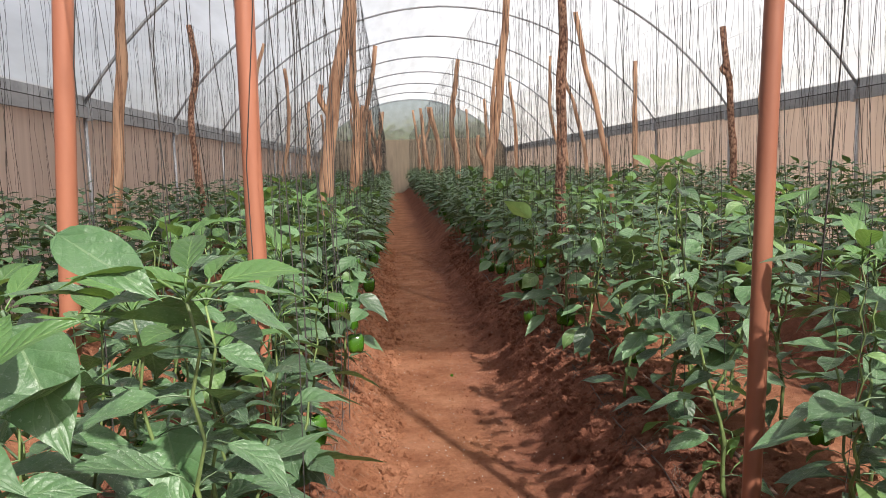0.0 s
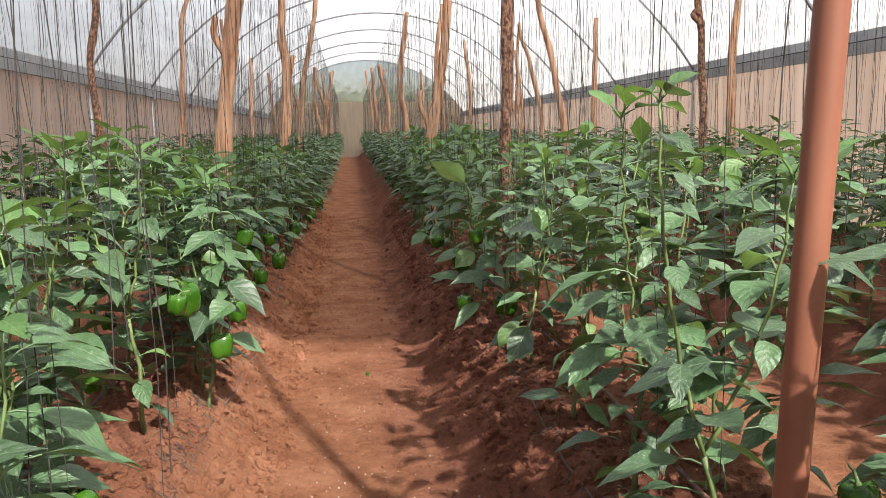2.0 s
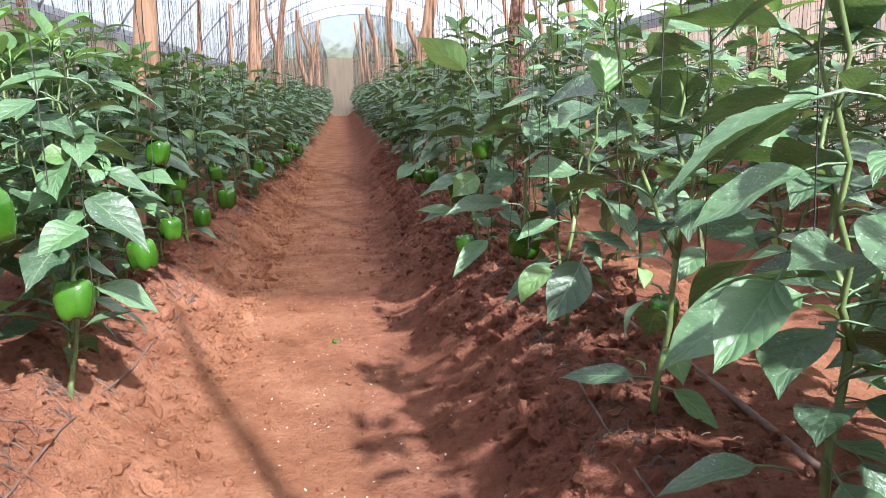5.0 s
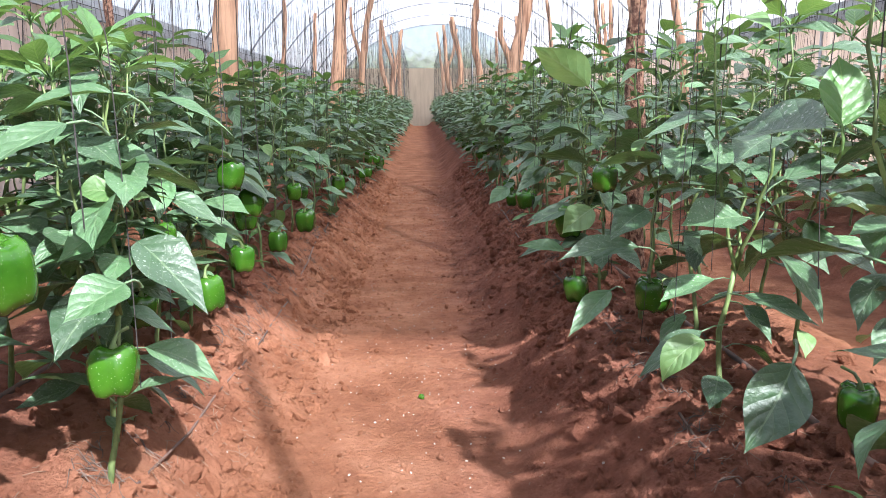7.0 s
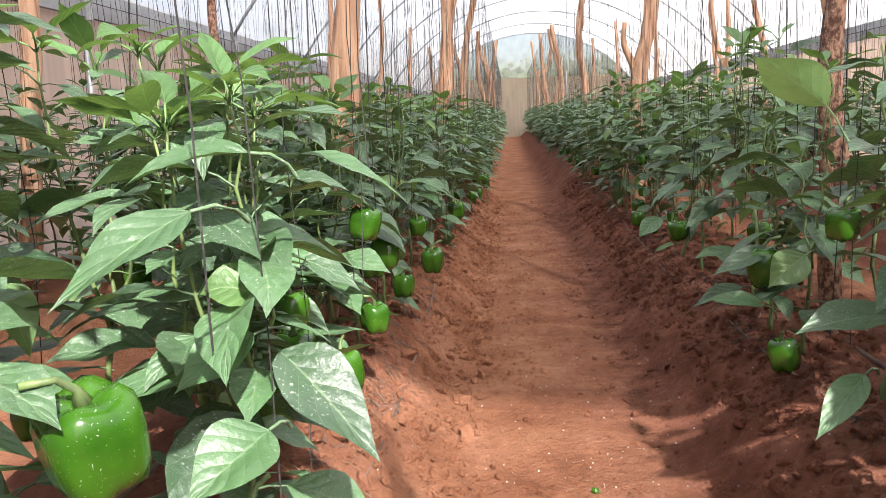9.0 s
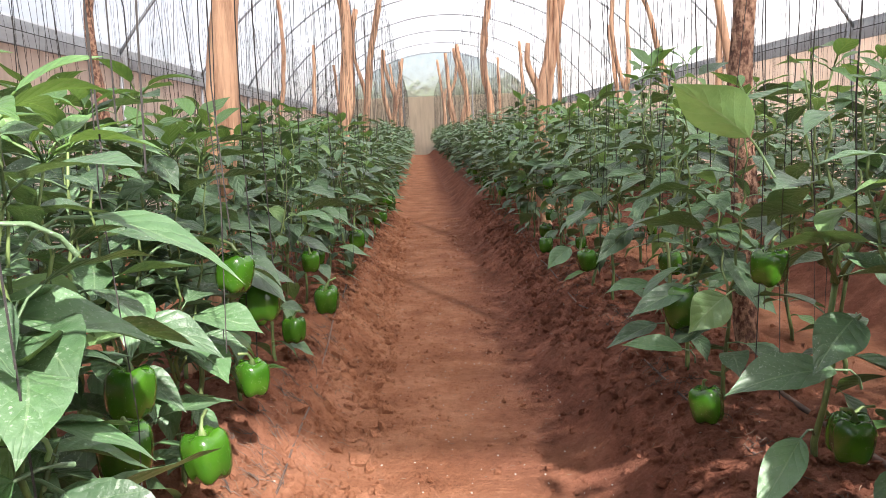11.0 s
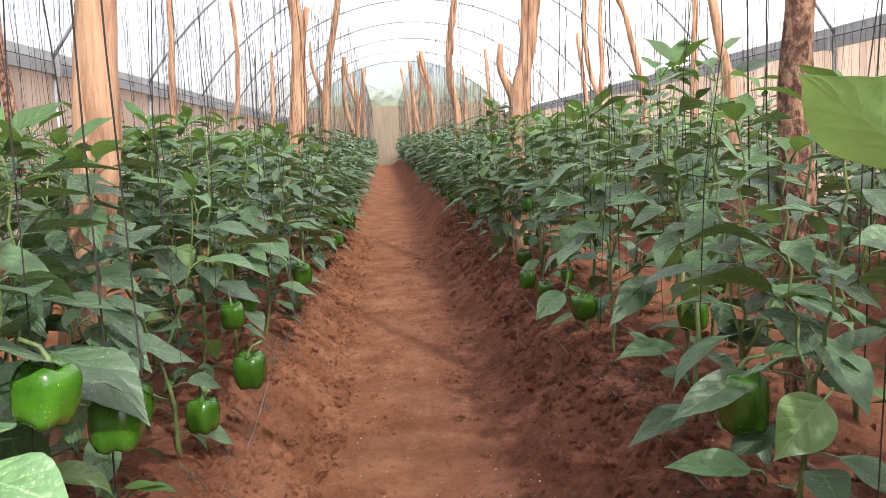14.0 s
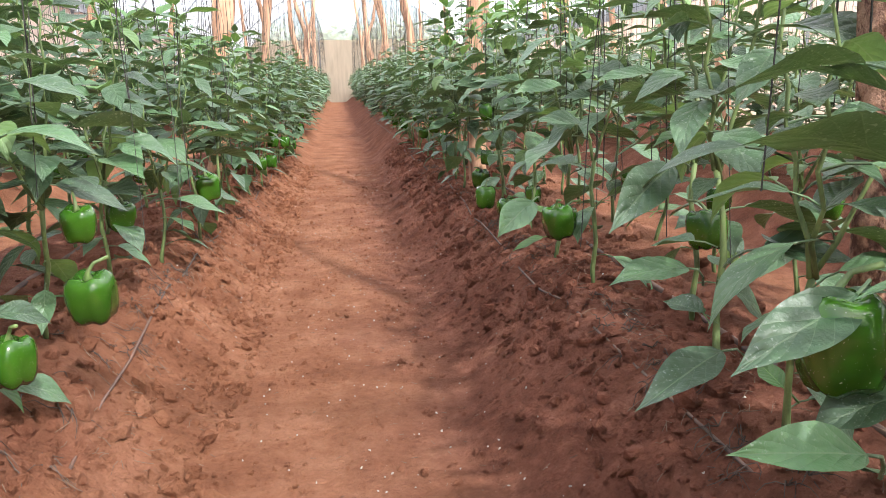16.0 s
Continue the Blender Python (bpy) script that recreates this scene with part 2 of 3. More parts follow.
def build_floor():
    xs = spread([(LEFT, -1.5, 0.08), (-1.5, 1.6, 0.021), (1.6, RIGHT, 0.08)])
    ys = spread([(-4.0, 1.5, 0.3), (1.5, 9.0, 0.03), (9.0, 16, 0.1), (16, END, 0.4)])
    verts = [(x, y, soil_height(x, y)) for y in ys for x in xs]
    w = len(xs)
    faces = [(j * w + i, j * w + i + 1, (j + 1) * w + i + 1, (j + 1) * w + i) for j in range(len(ys) - 1) for i in range(w - 1)]
    ob = new("floor", mesh_of("floor", verts, faces, SOIL))
    tagged(ob, "bare red soil with raised planting beds and trodden paths", "soil floor", kind="structure")
    s = Soup()
    s.add([(-400, -400, -0.12), (400, -400, -0.12), (400, 600, -0.12), (-400, 600, -0.12)], [(0, 1, 2, 3)])
    tagged(new("ground", s.mesh("ground", EARTH, False)), "dry brown earth around the greenhouse", "ground", kind="structure")


HALF, MID = (RIGHT - LEFT) / 2, (RIGHT + LEFT) / 2
RISE = APEX - RAIL_TOP + 0.1
ARC_R = (HALF**2 + RISE**2) / (2 * RISE)
ARC_A = math.asin(HALF / ARC_R)


def arch(k, n, grow=0.0):
    a = -ARC_A + 2 * ARC_A * k / n
    return MID + (ARC_R + grow) * math.sin(a), APEX - ARC_R + (ARC_R + grow) * math.cos(a)


def build_shell():
    n = 28
    s = Soup()
    ys = spread([(ROOF_START, END, 1.85)])
    rows = [arch(k, n, 0.035) for k in range(n + 1)]
    s.add([(x, y, z + 0.012 * math.sin(y * 1.7 + k)) for y in ys for k, (x, z) in enumerate(rows)],
          [(j * (n + 1) + i, j * (n + 1) + i + 1, (j + 1) * (n + 1) + i + 1, (j + 1) * (n + 1) + i) for j in range(len(ys) - 1) for i in range(n)])
    tagged(new("ceiling", s.mesh("ceiling", FILM)), "milky white plastic film stretched over the hoops", "roof film", kind="structure")
    for name, x, out in (("wall_west", LEFT, -1), ("wall_east", RIGHT, 1)):
        s = Soup()
        yy = spread([(-4.0, END, 0.6)])
        a, b = x + out * 0.03, x + out * 0.034
        v, f = [], []
        for y in yy:
            wob = 0.02 * noise.noise((x, y * 0.9, 0))
            v += [(a + wob, y, -0.1), (a - wob, y, RAIL_TOP - 0.2), (b + wob, y, -0.1), (b - wob, y, RAIL_TOP - 0.2)]
        for j in range(len(yy) - 1):
            k = 4 * j
            f += [(k, k + 1, k + 5, k + 4), (k + 2, k + 6, k + 7, k + 3)]
        s.add(v, f)
        wall = tagged(new(name, s.mesh(name, NET)), "beige insect net closing the side of the tunnel", "net wall", kind="structure")
        for y in HOOPS:
            p = Soup()
            p.tube([(x, y, -0.1), (x, y, RAIL_TOP - 0.2)], [0.024, 0.024], 8)
            part("post", p.mesh("post", STEEL), wall)
    for name, x, side in (("trim_west", LEFT, 1), ("trim_east", RIGHT, -1)):
        low, high, lip = Soup(), Soup(), Soup()
        low.box((min(x, x + side * 0.05), -4, RAIL_TOP - 0.27), (max(x, x + side * 0.05), END, RAIL_TOP - 0.14))
        high.box((min(x - side * 0.01, x + side * 0.015), -4, RAIL_TOP - 0.14), (max(x - side * 0.01, x + side * 0.015), END, RAIL_TOP))
        lip.box((min(x, x + side * 0.03), -4, RAIL_TOP - 0.15), (max(x, x + side * 0.03), END, RAIL_TOP - 0.125))
        rail = tagged(new(name, low.mesh(name, RAIL_GREY, False)), "grey metal gutter rail along the eaves", "eaves rail", kind="structure")
        part("film_strip", high.mesh("film_strip", STEEL, False), rail)
        part("clamp_strip", lip.mesh("clamp_strip", TWINE, False), rail)
    for y in HOOPS:
        if y < ROOF_START + 0.5:
            continue
        s = Soup()
        pts = [arch(k, n) for k in range(n + 1)]
        s.tube([(x, y, z) for x, z in pts], [0.021] * (n + 1), 8)
        hoop = tagged(new("roof_hoop", s.mesh("roof_hoop", STEEL)), "bent galvanised steel pipe carrying the roof film", "roof hoop", "roof hoops", "structure")
        for x, side in ((LEFT, 1), (RIGHT, -1)):
            b = Soup()
            b.box((x + side * 0.05 - 0.03, y - 0.03, RAIL_TOP - 0.3), (x + side * 0.05 + 0.03, y + 0.03, RAIL_TOP - 0.12))
            part("bracket", b.mesh("bracket", STEEL, False), hoop)
    # the end wall: net below, clear film in the gable
    s = Soup()
    s.box((LEFT, END, -0.1), (RIGHT, END + 0.01, 2.75))
    wall = tagged(new("wall_north", s.mesh("wall_north", END_NET, False)), "beige net closing the far end of the tunnel", "net wall", kind="structure")
    s = Soup()
    pts = [(x, END, max(z, 2.75)) for x, z in (arch(k, n) for k in range(n + 1))]
    base = [(x, END, 2.75) for x, _, _ in pts]
    s.add(pts + base, [(i, i + 1, n + 2 + i, n + 1 + i) for i in range(n)])
    part("gable_film", s.mesh("gable_film", END_FILM, False), wall, "clear film in the gable")
    for x in (MID - 1.6, MID + 1.6):
        p = Soup()
        p.tube([(x, END - 0.03, 0), (x, END - 0.03, 4.4)], [0.025, 0.025], 8)
        part("mullion", p.mesh("mullion", STEEL), wall)


build_floor()
build_shell()


# ---- posts ----
def steel_pole(x, y, lean=0.0):
    s = Soup()
    z0, z1 = soil_height(x, y) - 0.1, 3.4
    pts = [(x + lean * (z - 1) + 0.003 * math.sin(z * 3), y, z) for z in np.linspace(z0, z1, 12)]
    s.tube(pts, [0.024] * 12, 20)
    tagged(new("steel_pole", s.mesh("steel_pole", RUST)), "round steel pole in rust-red primer set in the bed", "pole", "poles of the front frame")


def wooden_post(y, r, top, bends, mat=None, forks=(), seed=0):
    """A crooked trunk; bends are (height, x) of its axis, forks are (height, sideways, upwards, radius)."""
    rng = random.Random(seed)
    ph = [rng.uniform(0, 6) for _ in range(4)]
    hz, hx = [b[0] for b in bends], [b[1] for b in bends]
    if len(bends) > 1:
        low = max(-0.12, min(0.12, (hx[1] - hx[0]) / (hz[1] - hz[0])))
        high = max(-0.15, min(0.15, (hx[-1] - hx[-2]) / (hz[-1] - hz[-2])))
    else:
        low = high = 0.0
    hx = [hx[0] - low * (hz[0] + 0.2)] + hx + [hx[-1] + high * 2.0]
    hz = [-0.2] + hz + [hz[-1] + 2.0]

    def at(z):
        x = sum(np.interp(z + d, hz, hx) for d in (-0.09, -0.04, 0.0, 0.04, 0.09)) / 5
        return Vector((x + 0.006 * math.sin(z * 9 + ph[0]), y + 0.02 * math.sin(z * 2.3 + ph[1]), z))

    z0 = soil_height(float(hx[1]), y) - 0.12
    n = 34
    zs = np.linspace(z0, top, n)
    s = Soup()
    s.tube([at(z) for z in zs], [r * (1.12 - 0.4 * (z - z0) / (top - z0)) * (1 + 0.06 * math.sin(z * 7 + ph[3]) + rng.uniform(-0.05, 0.05)) for z in zs], 14)
    trunk = s.mesh("wooden_post", mat or BARK)
    for v in trunk.vertices:
        k = 1 + 0.16 * noise.noise((v.co.x * 26, v.co.y * 26, v.co.z * 5 + seed)) + 0.07 * noise.noise((v.co.x * 80, v.co.y * 80, v.co.z * 14))
        c = at(v.co.z)
        v.co.x, v.co.y = c.x + (v.co.x - c.x) * k, c.y + (v.co.y - c.y) * k
    ob = tagged(new("wooden_post", trunk), "crooked peeled eucalyptus post standing in the bed" if mat is None else "thick post with flaking reddish bark in the bed", "post", "wooden trellis posts")
    for z, dx, dz, rr in forks:
        b = Soup()
        p = at(z)
        b.tube([p + Vector((dx * u**0.7 + 0.02 * math.sin(u * 7), 0.1 * dx * u, dz * u)) for u in np.linspace(0, 1, 9)], [rr * (1.1 - 0.5 * u) for u in np.linspace(0, 1, 9)], 9)
        part("branch", b.mesh("branch", mat or BARK), ob)


steel_pole(-1.17, 2.25, 0.06)
steel_pole(-0.722, 2.29, 0.008)
steel_pole(0.545, 2.21, 0.038)
# the two rows beside the walk
wooden_post(5.86, 0.038, 3.4, [(0.07, 0.885), (1.0, 0.85), (2.15, 0.87)], ROUGH_BARK, seed=1)
wooden_post(5.95, 0.052, 3.0, [(0.22, -1.0), (1.12, -0.85), (1.5, -0.81), (1.78, -0.77), (2.17, -0.68)], forks=((1.6, -0.07, 0.3, 0.028),), seed=2)
wooden_post(9.2, 0.054, 3.4, [(0.94, 0.73), (1.25, 0.725), (1.36, 0.75), (1.46, 0.79), (1.8, 0.86), (2.74, 0.96)], forks=((1.2, -0.1, 0.45, 0.03), (1.0, 0.14, 1.5, 0.03)), seed=3)
wooden_post(15.0, 0.056, 3.3, [(1.08, 0.91), (1.57, 0.88), (1.89, 0.81), (2.21, 0.8), (2.48, 0.84), (2.99, 0.92)], forks=((2.2, 0.1, 0.5, 0.03),), seed=4)
wooden_post(10.2, 0.054, 3.6, [(1.25, -0.84), (1.62, -0.8), (2.08, -0.78), (2.31, -0.82), (2.92, -0.79)], forks=((1.1, 0.14, 1.0, 0.04),), seed=5)
wooden_post(14.5, 0.052, 3.5, [(1.25, -0.93), (1.78, -0.88), (2.36, -0.79), (2.74, -0.69), (3.21, -0.61)], forks=((1.5, -0.16, 0.9, 0.03),), seed=6)
for k, (px, py) in enumerate([(-0.8, 19.0), (-0.72, 22.0), (-0.78, 25.0), (-0.7, 28.0), (-0.8, 31.0), (0.8, 18.5), (0.85, 21.0), (0.75, 24.0), (0.85, 27.0), (0.8, 30.0), (0.85, 33.0)]):
    sway = random.Random(70 + k)
    wooden_post(py, 0.05 + 0.004 * (k % 4), 2.7 + 0.2 * (k % 5), [(0.5, px), (1.3, px + sway.uniform(-0.08, 0.08)), (1.9, px + sway.uniform(-0.14, 0.1)), (2.6, px + sway.uniform(-0.2, 0.16))], seed=40 + k)
# the outer rows
wooden_post(7.1, 0.034, 2.45, [(1.18, 2.71), (1.66, 2.67), (1.94, 2.66), (2.09, 2.61), (2.25, 2.6)], ROUGH_BARK, ((2.0, -0.06, 0.12, 0.03),), seed=8)
wooden_post(8.9, 0.036, 2.95, [(0.94, 2.1), (1.45, 2.03), (1.76, 1.97), (2.08, 1.9), (2.38, 1.82), (2.69, 1.76)], seed=9)
wooden_post(12.4, 0.036, 2.75, [(1.31, 2.71), (1.58, 2.7), (1.78, 2.63), (2.01, 2.58), (2.33, 2.52), (2.49, 2.41)], seed=10)
wooden_post(14.1, 0.036, 3.2, [(1.46, 2.72), (1.9, 2.56), (2.4, 2.5), (2.78, 2.51)], forks=((1.5, 0.05, 1.5, 0.034),), seed=11)
wooden_post(19.1, 0.05, 3.3, [(1.32, 2.71), (2.29, 2.7), (2.94, 2.61), (3.3, 2.56)], seed=12)
wooden_post(9.85, 0.055, 3.1, [(1.57, 4.34), (1.98, 4.33), (2.42, 4.34), (2.86, 4.4)], seed=20)
wooden_post(6.8, 0.05, 3.2, [(1.22, -2.62), (1.81, -2.56), (2.25, -2.5), (2.7, -2.48)], seed=13)
wooden_post(9.3, 0.042, 2.95, [(1.2, -2.56), (1.62, -2.61), (2.08, -2.6), (2.48, -2.49), (2.76, -2.54)], ROUGH_BARK, seed=14)
wooden_post(13.4, 0.042, 3.4, [(1.17, -2.63), (2.02, -2.57), (2.6, -2.54), (3.0, -2.53), (3.38, -2.37)], seed=15)
wooden_post(17.7, 0.046, 3.55, [(1.18, -2.78), (1.97, -2.61), (2.76, -2.56), (3.4, -2.6)], seed=19)
for k, (px, py) in enumerate([(-2.6, 22), (-2.6, 28), (2.6, 24), (2.6, 29), (4.35, 15), (4.35, 21)]):
    wooden_post(py, 0.055, 3.2 + 0.07 * (k % 4), [(0.5, px), (1.5, px + 0.05 * (k % 3 - 1)), (2.5, px - 0.08 * (k % 2))], seed=30 + k)


# ---- pepper plants ----
def leaf_piece(length, width, droop, fold, wave, nl, nw, seed, stalk=0.0):
    """A pointed oval blade from the origin along +y, its face up, on a bent stalk."""
    rng = random.Random(seed)
    twist = rng.uniform(-0.35, 0.35)
    ph = rng.uniform(0, 6)
    v, f, uv = [], [], []
    for i in range(nl + 1):
        t = i / nl
        half = width * 0.5 * max(math.sin(math.pi * t**0.78), 0.0) ** (0.85 + 0.55 * t)
        ang = -droop * t
        cy = stalk * 0.92 + length * (t if droop == 0 else math.sin(droop * t) / droop)
        cz = stalk * 0.35 - length * (0 if droop == 0 else (1 - math.cos(droop * t)) / droop)
        for j in range(nw + 1):
            u = 2 * j / nw - 1
            lift = abs(u) * half * fold + wave * half * math.sin(t * 9 + ph + (1.5 if u > 0 else 0)) * abs(u)
            tw = twist * t
            dx, dz = u * half * math.cos(tw), u * half * math.sin(tw) + lift
            v.append((dx + 0.05 * length * math.sin(t * 2 + ph), cy - dz * math.sin(ang), cz + dz * math.cos(ang)))
            uv.append((0.5 + u * 0.5, t))
    w = nw + 1
    f = [(i * w + j, i * w + j + 1, (i + 1) * w + j + 1, (i + 1) * w + j) for i in range(nl) for j in range(nw)]
    return v, f, uv


def leaf_mesh(seed, length, width, droop, mat=None):
    rng = random.Random(seed)
    s = Soup()
    stalk = 0.36 * length
    v, f, uv = leaf_piece(length, width, droop, rng.uniform(0.1, 0.4), rng.uniform(0.05, 0.16), 9, 4, seed, stalk)
    s.add(v, f, uv)
    c = v[2]
    s.tube([(0, 0, 0), (c[0] * 0.5, stalk * 0.5, stalk * 0.26), (c[0], stalk * 0.96, stalk * 0.34)], [0.0026, 0.0022, 0.002], 4, False)
    return s.mesh("leaf", mat or LEAF)


LEAVES = [leaf_mesh(k, 0.175, 0.074 + 0.007 * (k % 4), 0.1 + 0.19 * (k % 5)) for k in range(20)]
PALE_LEAVES = [leaf_mesh(60 + k, 0.15, 0.075, 0.5 + 0.5 * k, PALE) for k in range(3)]
YOUNG_LEAVES = [leaf_mesh(40 + k, 0.11, 0.046, 0.3 + 0.3 * k, YOUNG) for k in range(3)]


def plan_plant(seed, height):
    """Branch lines and leaf seats of one plant, at the origin, about as high as given."""
    rng = random.Random(seed)
    lines, seats = [], []
    fork = height * rng.uniform(0.3, 0.42)
    lean = rng.uniform(-0.04, 0.04), rng.uniform(-0.04, 0.04)
    trunk = [Vector((lean[0] * 3 * z + 0.008 * math.sin(z * 21 + seed), lean[1] * 3 * z + 0.008 * math.cos(z * 17), z)) for z in np.linspace(-0.04, fork, 6)]
    lines.append((trunk, [(0.0074 - 0.0014 * k / 5) * (1.0 + 0.2 * (k % 2)) for k in range(6)]))
    for z in (0.3, 0.5, 0.65, 0.8, 0.94):
        seats.append((trunk[0].lerp(trunk[-1], z), rng.uniform(0, 6.28), rng.uniform(-0.45, 0.2), rng.uniform(0.6, 1.05), False))
    turn = rng.uniform(0, 6.28)
    count = rng.choice((2, 3, 3))
    for k in range(count):
        a = turn + k * 6.28 / count + rng.uniform(-0.4, 0.4)
        tall = (height - fork) * rng.uniform(0.78, 1.05)
        out = rng.uniform(0.06, 0.15)
        n = max(6, int(tall / 0.06))
        pts = []
        for i in range(n + 1):
            u = i / n
            zig = 0.007 * (1 if i % 2 else -1)
            d = out * (1 - (1 - u) ** 2)
            pts.append(trunk[-1] + Vector((math.cos(a) * d + math.sin(a) * zig, math.sin(a) * d - math.cos(a) * zig, tall * u)))
        lines.append((pts, [(0.0048 - 0.0029 * i / n) * (1.0 + 0.25 * (i % 2)) for i in range(n + 1)]))
        for i in range(1, n + 1):
            u = i / n
            b = i * 2.4 + rng.uniform(-0.6, 0.6) + a
            size = rng.uniform(0.55, 1.22) * (1 - 0.35 * u**3)
            seats.append((pts[i], b, rng.uniform(-0.25, 0.3), size, False))
            if rng.random() < 0.9:
                seats.append((pts[i], b + rng.uniform(1.2, 2.6), rng.uniform(-0.4, 0.3), size * rng.uniform(0.6, 0.95), False))
        for j in range(4):
            seats.append((pts[-1], a + j * 1.6, rng.uniform(0.2, 0.8), rng.uniform(0.7, 1.15), True))
    return lines, seats


def stem_mesh(lines, sides):
    s = Soup()
    for pts, radii in lines:
        s.tube(pts, radii, sides)
    return s.mesh("pepper_plant", STEM)


def seat_matrix(p, a, tilt, size):
    return Matrix.LocRotScale(p, Euler((tilt, 0, a - math.pi / 2), "XYZ"), (size, size, size))


def foliage_soup(seats, seed):
    s = Soup()
    for k, (p, a, tilt, size, young) in enumerate(seats):
        length = 0.095 if young else 0.185
        v, f, uv = leaf_piece(length, length * 0.5, 0.2 + 0.2 * (k % 4), 0.2, 0.08, 4, 2, seed * 50 + k, 0.38 * length)
        m = seat_matrix(p, a, tilt, size)
        s.add([m @ Vector(q) for q in v], f, uv)
    return s


NEAR_PLANS = [plan_plant(100 + k, 1.0) for k in range(9)]
NEAR_STEMS = [stem_mesh(lines, 6) for lines, _ in NEAR_PLANS]
FAR_PLANS = [plan_plant(200 + k, 1.0) for k in range(7)]
FAR_STEMS = [stem_mesh(lines, 3) for lines, _ in FAR_PLANS]
FAR_SOUPS = [foliage_soup(seats, k) for k, (_, seats) in enumerate(FAR_PLANS)]
FAR_LEAVES = [s.mesh("foliage", LEAF) for s in FAR_SOUPS]


def pepper_mesh(seed, wide, tall):
    """A blocky bell pepper hanging from the origin, with its dimpled crown and four lobes."""
    rng = random.Random(seed)
    s = Soup()
    rings, sides = 12, 20
    prof = [(0.0, -0.10), (0.35, -0.03), (0.72, 0.0), (0.93, -0.1), (1.0, -0.24), (0.99, -0.42), (0.94, -0.6), (0.87, -0.76), (0.74, -0.9), (0.5, -0.98), (0.25, -0.96), (0.0, -0.92)]
    ph = rng.uniform(0, 6)
    v = []
    for r, z in prof:
        for k in range(sides):
            a = 6.28318 * k / sides
            lobe = 1 + 0.13 * (abs(math.cos(2 * a + ph)) ** 0.7 * 2 - 1) * (0.45 + abs(z)) + 0.04 * math.cos(2 * a + ph * 2)
            dz = 0.06 * math.cos(4 * a + ph) * (1 if z > -0.3 else -1) * (r if r < 0.8 else 0.6)
            v.append((wide * 0.5 * r * lobe * math.cos(a), wide * 0.5 * r * lobe * math.sin(a), tall * (z + dz)))
    f = [(i * sides + k, i * sides + (k + 1) % sides, (i + 1) * sides + (k + 1) % sides, (i + 1) * sides + k) for i in range(rings - 1) for k in range(sides)]
    s.add(v, [q[::-1] for q in f])
    return s.mesh("pepper", FRUIT)


def stalk_mesh(tall):
    s = Soup()
    s.tube([(0, 0, -0.1 * tall), (0.002, 0, 0.08 * tall), (0.016, 0, 0.24 * tall), (0.045, 0, 0.3 * tall)], [0.011, 0.0044, 0.0036, 0.0038], 8)
    return s.mesh("fruit_stalk", STEM)


PEPPERS = [(pepper_mesh(k, 0.082 + 0.004 * k, 0.088 + 0.005 * k), stalk_mesh(0.1)) for k in range(4)]


def hang_pepper(plant, place, size, k, turn):
    body, stalk = PEPPERS[k % 4]
    m = plant.matrix_basis.inverted() @ Matrix.LocRotScale(place, Euler((0.15 * math.sin(turn * 3), 0.2 * math.cos(turn * 5), turn)), (size, size, size))
    fruit = part("pepper", body, plant, "glossy green bell pepper", m)
    part("fruit_stalk", stalk, fruit)


def near_plant(x, y, height, k, turn, thin=0.0):
    rng = random.Random(int(x * 1000) * 7919 + int(y * 1000))
    ob = new("pepper_plant", NEAR_STEMS[k])
    ob.matrix_basis = Matrix.LocRotScale((x, y, soil_height(x, y)), Euler((0, 0, turn)), (height, height, height))
    tagged(ob, "leafy green sweet pepper plant rooted in the bed", "pepper plant", "pepper plants")
    low = []
    for _ in range(11 if y < 3.6 else 4 if -0.85 < x < 0 and y < 8 else 2):
        z = rng.uniform(0.06, 0.4)
        low.append((Vector((rng.uniform(-0.03, 0.03), rng.uniform(-0.03, 0.03), z)), rng.uniform(0, 6.28), rng.uniform(-0.35, 0.3), rng.uniform(0.6, 1.15), z < 0.14))
    for p, a, tilt, size, young in NEAR_PLANS[k][1] + low:
        if rng.random() < thin:
            continue
        me = rng.choice(YOUNG_LEAVES if young else PALE_LEAVES if rng.random() < 0.06 else LEAVES)
        a += rng.uniform(-0.3, 0.3)
        reach = x + ob.scale.x * (p.x * math.cos(turn) - p.y * math.sin(turn) + 0.22 * size * math.cos(a + turn))
        if abs(reach) < (0.36 if p.z < 0.55 else 0.42):
            a = (math.pi * 0.5 + 0.35 * math.copysign(1, -x) * -1) * (1 if rng.random() < 0.5 else -1) - turn
        roll = Matrix.Rotation(rng.uniform(-0.45, 0.45), 4, "Y")
        part("leaf", me, ob, m=seat_matrix(p, a, tilt + rng.uniform(-0.2, 0.2), size / height) @ roll)
    return ob


def far_plant(x, y, height, k, turn):
    ob = new("pepper_plant", FAR_STEMS[k])
    ob.matrix_basis = Matrix.LocRotScale((x, y, soil_height(x, y)), Euler((0, 0, turn)), (1, 1, height))
    tagged(ob, "leafy green sweet pepper plant rooted in the bed", "pepper plant", "pepper plants")
    tagged(part("foliage", FAR_LEAVES[k], ob), kind="stuff")
    return ob


